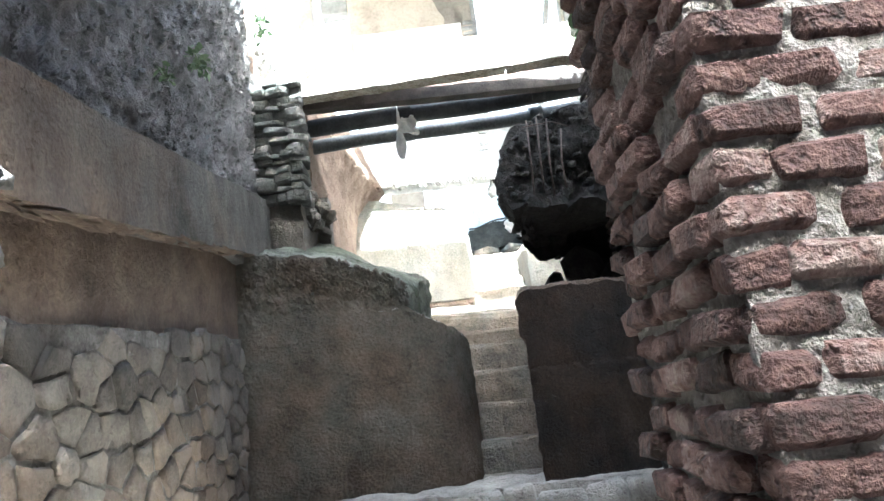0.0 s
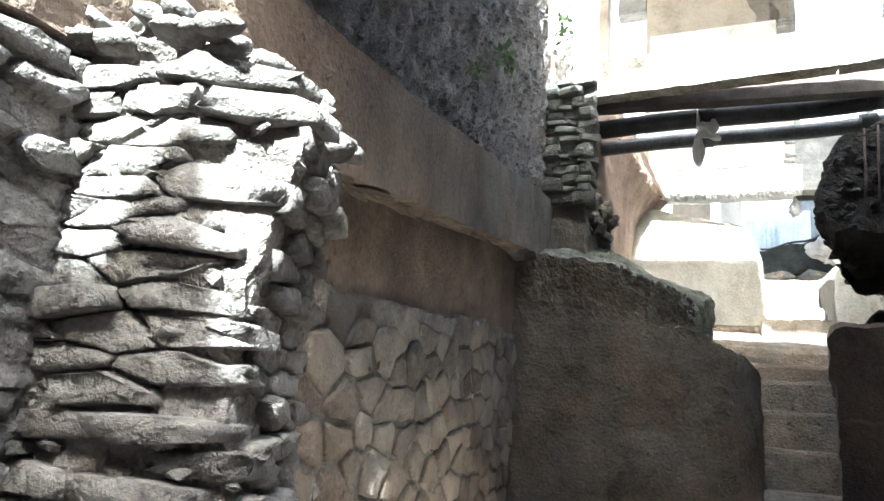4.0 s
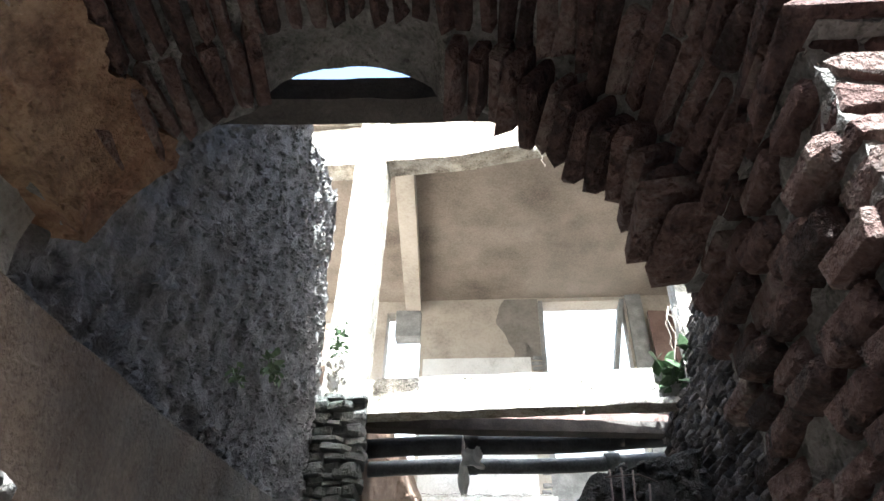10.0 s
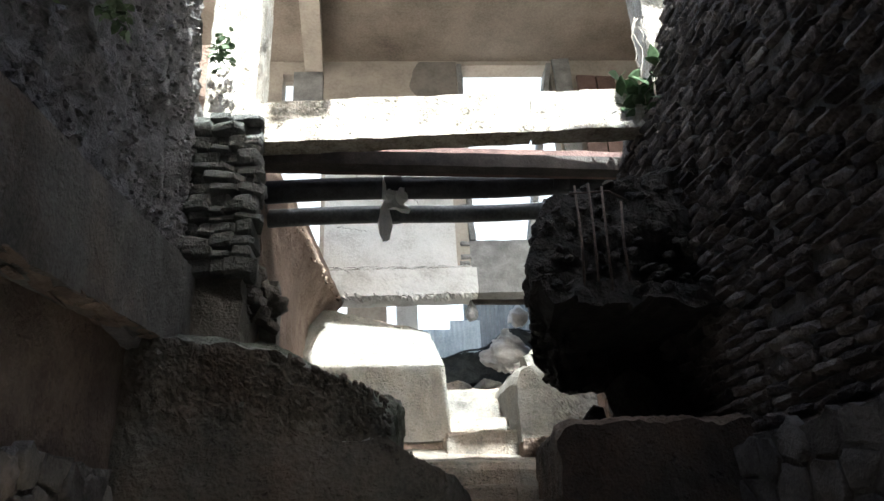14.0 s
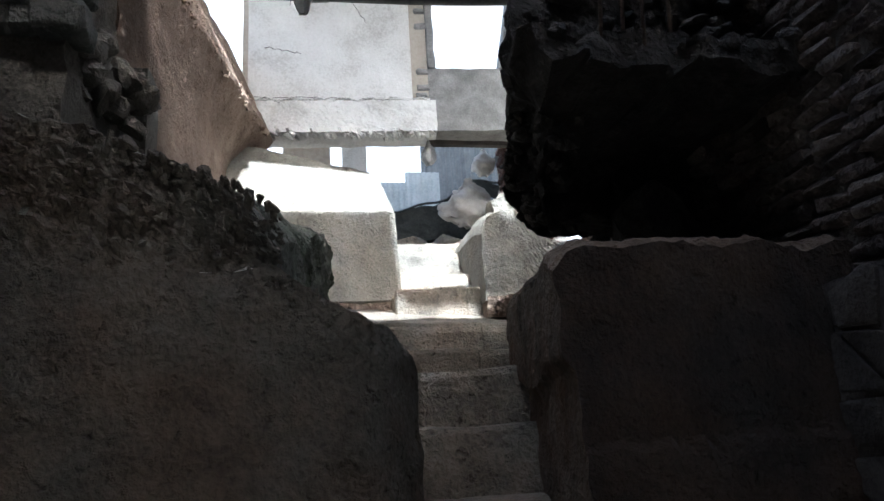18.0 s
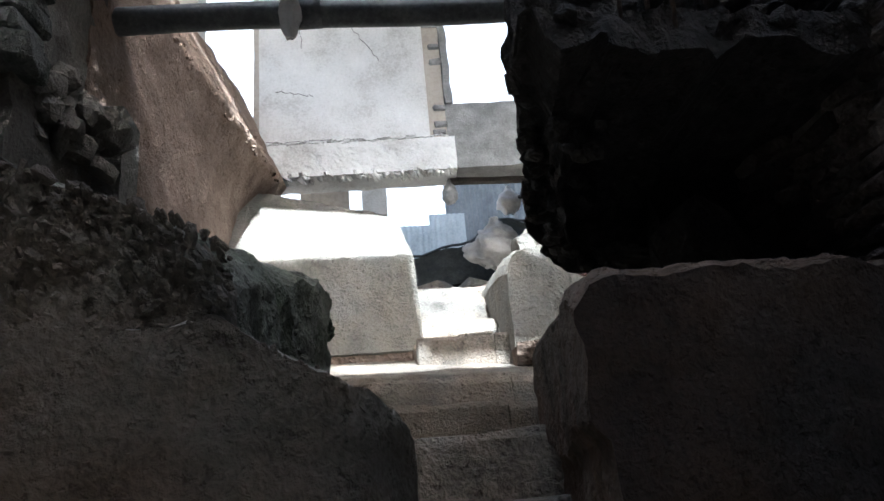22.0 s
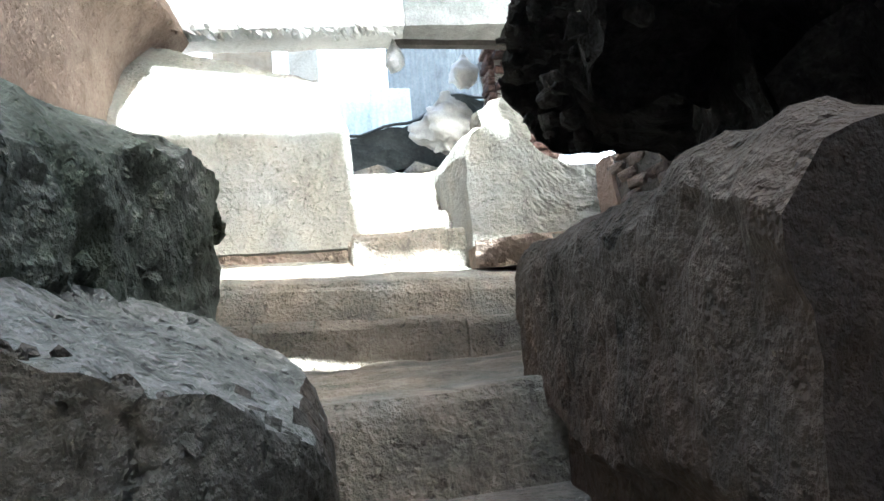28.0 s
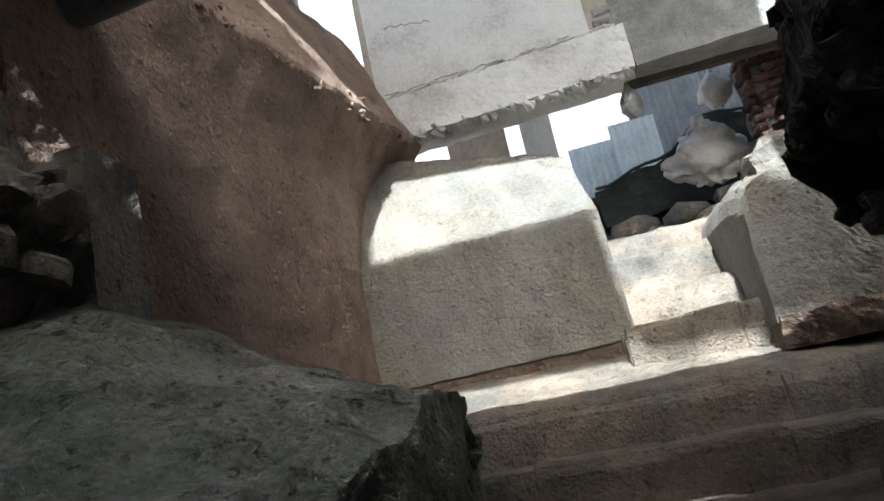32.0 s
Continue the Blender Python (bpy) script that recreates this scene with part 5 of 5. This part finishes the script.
def patch_edge(v):
    z = v.co.z
    if v.co.x < 1.0:
        v.co.x += 0.09 * math.sin(z * 5.2) + 0.12 * noise.noise(Vector((z * 3, 1, 1))) + 0.12 * max(0.0, 7.9 - z)
    back(v)


structure("damp_patch", slab_bm(0.66, 1.275, 9.994, 10.0, 7.35, 8.56, cell=0.05, rough=0.0, shape=patch_edge), PATCH_GREY, "darker grey patch in the plaster beside the opening", "plaster")
backed("reveal_left", (1.28, 1.36, 9.97, 10.3, 5.53, 8.5), BLOCKWORK, "broken jamb of the opening", "trim", seed=45, cell=0.05, rough=0.015)
door = tagged(new("door_1"), "closed brown wooden door in the upper room", "door", kind="structure")
for x0, x1 in ((3.02, 3.3), (3.32, 3.6)):
    part("panel", slab_bm(x0, x1, 9.62, 9.68, 5.6, 8.1, cell=0.3, rough=0), DOOR, door)

# toothed blocks at the edge of the panel, and hairline cracks in its plaster
TOOTH = brick_kinds("block", (0.17, 0.06, 0.075), BLOCKWORK, chamfer=0.01, jitter=0.01, count=5, seed=82)
panel = bpy.data.objects["wall_back_panel"]
for k in range(26):
    if R.random() < 0.55:
        continue
    p = Matrix.Rotation(radians(-4), 3, "Z") @ Vector((1.2 + 0.02 * (k % 2) - 1.2, 10.008 - 9.98, 0)) + Vector((1.2, 9.98, 5.2 + k * 0.095))
    lay("block", R.choice(TOOTH), panel, p, (0, R.uniform(-4, 4), -4 + R.uniform(-4, 4)), (R.uniform(0.7, 1.1), 1, R.uniform(0.8, 1.0)))
for k, (x0, z0, x1, z1) in enumerate(((-0.5, 5.78, -0.1, 5.70), (0.3, 6.6, 0.62, 6.1), (-0.25, 6.9, -0.2, 6.3), (-0.6, 5.18, 0.4, 5.16))):
    pts = []
    for i in range(13):
        q = Vector((x0 + (x1 - x0) * i / 12 - 1.2 + R.uniform(-0.012, 0.012), 0.0035, 0))
        q = Matrix.Rotation(radians(-4), 3, "Z") @ q
        pts.append((q.x + 1.2, q.y + 9.98, z0 + (z1 - z0) * i / 12 + R.uniform(-0.015, 0.015)))
    part("crack", tube_bm(pts, 0.003, 5), MORTAR_DARK, panel, "hairline crack in the plaster")

# ---- beam, pipes and bag that span the pit ----
wood = thing("wooden_beam", (0.5, 6.35, 4.5), "dark red-brown timber beam behind the concrete beam", "beam")
for z0, z1, y0, m in ((4.40, 4.52, 6.28, WOOD_DARK), (4.46, 4.66, 6.42, WOOD_RED)):
    part("plank", slab_bm(-1.5, 1.75, y0 - 6.35, y0 - 6.35 + 0.12, z0 - 4.5, z1 - 4.5, cell=0.1, rough=0.006), m, wood)
for lab, y, zl, zr, r, m in (("dark plastic pipe across the pit", 6.68, 4.345, 4.60, 0.092, PIPE_DARK), ("dusty dark pipe with a pale upper side", 6.92, 4.235, 4.47, 0.075, PIPE)):
    pipe = thing("pipe", (0.5, y, (zl + zr) / 2), lab, "pipe", "pipes across the pit")
    pts = [(-1.5 + 3.7 * t, 0.02 * math.sin(3 * t), -(zr - zl) / 2 + (zr - zl) * t + 0.015 * math.sin(9 * t) - 0.03 * (t - 0.5)) for t in (k / 16 for k in range(17))]
    part("tube", tube_bm(pts, r, 20), m, pipe)
    for t in (0.28, 0.66):
        x = -1.5 + 3.7 * t
        part("socket", tube_bm([(x - 0.07, 0, -(zr - zl) / 2 + (zr - zl) * t), (x + 0.07, 0, -(zr - zl) / 2 + (zr - zl) * (t + 0.04))], r + 0.007, 20), m, pipe)


def rag(name, at, size, material, label, seed, parts=5):
    """Crumpled plastic: a pinched sheet with many folds."""
    ob = thing(name, at, label, "plastic bag")
    bm = bmesh.new()
    n = 26
    grid = []
    for i in range(n + 1):
        row = []
        for j in range(n):
            a, t = 2 * math.pi * j / n, i / n
            r = (0.10 + 0.9 * math.sin(min(1.0, t * 1.25) * math.pi * 0.62) ** 1.3) * (1 - 0.62 * max(0, t - 0.75) / 0.25)
            fold = 1 + 0.30 * math.sin(a * parts + seed) * t + 0.25 * noise.noise(Vector((math.cos(a) * 2, math.sin(a) * 2, t * 5 + seed)))
            row.append(bm.verts.new((size[0] / 2 * r * fold * math.cos(a), size[1] / 2 * r * fold * math.sin(a), -size[2] * t)))
        grid.append(row)
    for p, q in zip(grid, grid[1:]):
        for j in range(n):
            bm.faces.new((p[j], p[(j + 1) % n], q[(j + 1) % n], q[j])).smooth = True
    bm.faces.new(grid[0])
    bm.faces.new(grid[-1][::-1])
    shake(bm, size[0] * 0.10, 13, seed)
    part("film", bm, material, ob)
    return ob


bag = rag("plastic_bag", (-0.04, 6.585, 4.30), (0.10, 0.085, 0.40), PLASTIC, "torn white plastic bag hanging from the pipe", 2.0)
bm = slab_bm(0.0, 0.17, -0.05, 0.02, -0.14, 0.03, cell=0.02, rough=0.05, scale=14, seed=51)
part("torn_film", bm, PLASTIC, bag)
part("knot", tube_bm([(0.0, 0, -0.03), (0.0, -0.01, 0.09), (0.0, 0.09, 0.25)], [0.02, 0.014, 0.012], 8), PLASTIC, bag)

# ---- things beyond the stair head ----
def sheet_bm(w, h, pitch=0.076, depth=0.018):
    bm = bmesh.new()
    n = int(w / pitch * 8)
    rows = []
    for z in (0, h):
        rows.append([[bm.verts.new((w * k / n, d + depth / 2 * math.sin(2 * math.pi * w * k / n / pitch), z)) for k in range(n + 1)] for d in (0, 0.004)])
    for k in range(n):
        for d, flip in ((0, False), (1, True)):
            q = (rows[0][d][k], rows[0][d][k + 1], rows[1][d][k + 1], rows[1][d][k])
            bm.faces.new(q[::-1] if flip else q).smooth = True
        for z in (0, 1):
            bm.faces.new((rows[z][0][k], rows[z][0][k + 1], rows[z][1][k + 1], rows[z][1][k]))
    return bm


for at, w, h, m, lab in (((1.60, 12.62, 3.5), 1.9, 2.9, TIN, "blue-grey corrugated metal sheet leaning as a fence"), ((0.85, 12.5, 3.5), 0.95, 1.6, TIN_PALE, "pale corrugated metal sheet, sunlit"),
                         ((1.32, 12.4, 3.5), 0.5, 1.72, TIN_PALE, "pale corrugated metal sheet, sunlit")):
    sh = thing("corrugated_sheet", at, lab, "metal sheet", "corrugated fence sheets")
    part("sheet", sheet_bm(w, h), m, sh)
    part("rail", slab_bm(0, w, 0.02, 0.05, 0.1, 0.15, cell=0.5, rough=0), WOOD_DARK, sh)
structure("rear_wall", slab_bm(0.5, 3.4, 11.75, 12.3, 3.2, 4.85, cell=0.1, rough=0.02, seed=60,
          top=lambda x, y: 4.32 + 0.08 * noise.noise(Vector((x * 4, 0, 1)))), STEP, "low dusty wall behind the stair head", "wall")
for x0, x1, m, lab in ((-0.35, 0.24, CREAM, "plain grey-brown gate pillar"), (0.40, 0.70, PANEL, "plain pale gate pillar")):
    structure("gate_pillar", slab_bm(x0, x1, 11.5, 11.8, 3.3, 5.6, cell=0.15, rough=0.006), m, lab, "pillar")
HEAP = stone_kinds("stone", STEP, count=6, points=24, seed=71, boxy=0.8)
for x, y, z, s_ in ((0.98, 10.75, 3.60, (0.4, 0.3, 0.2)), (1.35, 10.9, 3.64, (0.5, 0.3, 0.18)), (1.75, 10.75, 3.66, (0.46, 0.3, 0.24)), (1.15, 11.2, 3.78, (0.6, 0.4, 0.26)), (1.65, 11.25, 3.82, (0.62, 0.4, 0.28)), (2.1, 11.1, 3.85, (0.5, 0.4, 0.3))):
    st = thing("stone_block", (x, y, z), "dusty broken stone lying at the stair head", "stone", "loose stones at the stair head")
    lay("stone", R.choice(HEAP), st, (0, 0, 0), (R.uniform(-8, 8), R.uniform(-8, 8), R.uniform(0, 90)), s_)
structure("rear_rubble", slab_bm(0.5, 3.2, 10.9, 11.8, 3.2, 3.9, cell=0.08, rough=0.05, seed=61, top=lambda x, y: 3.62 + 0.35 * (y - 10.9)), STEP, "dusty rubble bank behind the stair head", "ground")
mound = thing("tarpaulin_heap", (1.9, 11.6, 4.3), "dark green tarpaulin thrown over a heap", "tarpaulin")
part("sheet", slab_bm(-0.95, 0.6, -0.15, 0.3, -0.35, 0.4, cell=0.06, rough=0.04, scale=5, seed=62,
     top=lambda x, y: 0.02 + 0.42 / (1 + math.exp(-(x + 0.15) * 6)) + 0.04 * math.sin(x * 9)), TARP, mound)
part("hem", tube_bm([(-0.95 + 1.5 * k / 12, -0.16, 0.04 + 0.42 / (1 + math.exp(-(-0.95 + 1.5 * k / 12 + 0.15) * 6)) + 0.04 * math.sin((-0.95 + 1.5 * k / 12) * 9)) for k in range(13)], 0.016, 6), TARP, mound)
for at, size, m, lab, sd in (((1.92, 11.05, 4.62), (0.62, 0.4, 0.62), SACK, "crumpled off-white woven sack full of rubbish", 3.0), ((2.1, 10.95, 4.98), (0.28, 0.25, 0.36), SACK, "small crumpled white plastic sack", 5.0)):
    rag("sack", at, size, m, lab, sd, parts=4)
bag2 = rag("hanging_bag", (1.28, 10.2, 4.76), (0.16, 0.14, 0.3), PLASTIC_GREY, "grey plastic bag hanging from a string", 7.0, parts=3)
part("string", tube_bm([(0, 0, -0.02), (0.0, 0, 0.06)], 0.006, 6), PLASTIC_GREY, bag2)
bar = thing("cross_bar", (1.75, 10.25, 4.70), "dark timber bar under the bridge", "timber")
part("bar", slab_bm(-0.45, 0.9, -0.04, 0.04, 0.02, 0.075, cell=0.2, rough=0.006), WOOD_DARK, bar)
col = structure("brick_pillar_back", slab_bm(2.28, 2.9, 10.5, 11.0, 3.3, 4.9, cell=0.08, rough=0.03, seed=63), MORTAR, "broken red brick pillar under the bridge", "pillar")
for k in range(20):
    for x in (2.38, 2.62):
        lay("brick", R.choice(B_LONG), col, (x + (k % 2) * 0.08, 10.48 + R.uniform(-0.02, 0.02), 3.4 + k * 0.075), (0, R.uniform(-3, 3), R.uniform(-6, 6)))
    lay("brick", R.choice(B_LONG), col, (2.27 + R.uniform(-0.02, 0.02), 10.62, 3.4 + k * 0.075), (0, 0, 90))

# ---- iron bars on the vault ----
for k, (x, zt) in enumerate(((0.985, 3.60), (1.07, 3.62), (1.15, 3.60), (1.255, 3.50))):
    rod = thing("iron_bar", (x, 5.18, 2.93), "thin rusty iron reinforcing bar standing before the broken vault", "iron bar", "iron bars on the vault")
    part("rod", tube_bm([(0.0, 0.05, 0.0), (-0.008 * k, -0.02, 0.3), (0.012, 0.0, zt - 2.93)], 0.0075, 8), RUST, rod)
rod = thing("cross_iron", (1.1, 5.18, 3.52), "thin rusty iron bar lying across the vault", "iron bar", "iron bars on the vault")
part("rod", tube_bm([(-0.15, -0.01, 0.02), (0.1, 0.0, 0.05), (0.25, 0.08, 0.03)], 0.006, 8), RUST, rod)


# ---- plants ----
def plant(name, at, label, category, material, leaves, spread, size, seed, hang=0.2):
    rnd = random.Random(seed)
    ob = thing(name, at, label, category)
    for s_ in range(6):
        a = rnd.uniform(0, 2 * math.pi)
        end = Vector((math.cos(a) * spread[0], math.sin(a) * spread[1], rnd.uniform(-hang, 1) * spread[2]))
        part("stem", tube_bm([(0, 0, 0), end * 0.5 + Vector((0, 0, 0.03)), end], [0.004, 0.003, 0.0015], 5), material, ob)
    bm = bmesh.new()
    for _ in range(leaves):
        a, d = rnd.uniform(0, 2 * math.pi), rnd.random() ** 0.6
        c = Vector((math.cos(a) * spread[0] * d, math.sin(a) * spread[1] * d, rnd.uniform(-hang, 1) * spread[2] * d))
        turn = Euler((rnd.uniform(-1, 1), rnd.uniform(-1, 1), rnd.uniform(0, 6.3))).to_matrix()
        L = size * rnd.uniform(0.6, 1.3)
        W = L * 0.28
        shape = [(0, 0, 0), (L * 0.35, W, 0.02 * L), (L * 0.7, W * 0.8, 0), (L, 0, -0.08 * L), (L * 0.7, -W * 0.8, 0), (L * 0.35, -W, 0.02 * L)]
        mid = [bm.verts.new(c + turn @ Vector(p)) for p in shape]
        bm.faces.new(mid)
    part("leaves", bm, material, ob)
    return ob


plant("wall_fern", (-1.27, 4.12, 3.76), "small bright green fern growing from the dark wall", "plant", LEAF_PALE, 60, (0.05, 0.17, 0.10), 0.06, 1)
plant("wall_fern", (-1.31, 3.62, 3.42), "small faded green fern growing from the dark wall", "plant", LEAF_PALE, 22, (0.04, 0.12, 0.08), 0.05, 2)
plant("shrub", (1.86, 5.70, 4.66), "leafy green shrub rooted at the wall head", "plant", LEAF, 110, (0.20, 0.16, 0.26), 0.15, 3, hang=0.7)
plant("wall_weed", (-1.02, 5.92, 3.72), "tiny green weeds in the stacked stones", "plant", LEAF, 26, (0.08, 0.04, 0.08), 0.04, 4)
plant("wall_weed", (-1.25, 5.88, 5.0), "grey-green weed at the edge of the wall", "plant", LEAF, 60, (0.08, 0.08, 0.3), 0.07, 5)


def roots(at, label, n, drop, spread, seed, category="dry roots", radius=0.0045):
    rnd = random.Random(seed)
    ob = thing("dry_roots", at, label, category)
    for _ in range(n):
        p = Vector((rnd.uniform(-spread, spread), rnd.uniform(-0.04, 0.04), rnd.uniform(-0.02, 0.04)))
        pts = [p.copy()]
        length = drop * rnd.uniform(0.35, 1.0)
        for k in range(9):
            p = p + Vector((rnd.uniform(-0.03, 0.03), rnd.uniform(-0.025, 0.02), -length / 9))
            pts.append(p.copy())
        part("root", tube_bm(pts, [radius * (1 - 0.07 * k) for k in range(len(pts))], 5), ROOT, ob)
    return ob


roots((0.04, 0.96, 3.60), "tangle of pale dry roots hanging from the arch", 34, 0.46, 0.09, 1)
roots((0.15, 0.95, 3.50), "single long dry root on the arch", 3, 0.12, 0.1, 2, radius=0.006)
roots((0.30, 0.93, 3.22), "thin dry stalk hanging on the arch bricks", 2, 0.30, 0.02, 3)
roots((2.0, 5.66, 5.35), "dry vines hanging down the wall head", 14, 0.8, 0.16, 4)
roots((1.95, 5.60, 4.75), "dry vines hanging down the brick wall", 8, 1.1, 0.08, 5)
roots((0.9, 5.9, 7.95), "dry roots hanging from the roof edge", 9, 0.45, 0.3, 6)
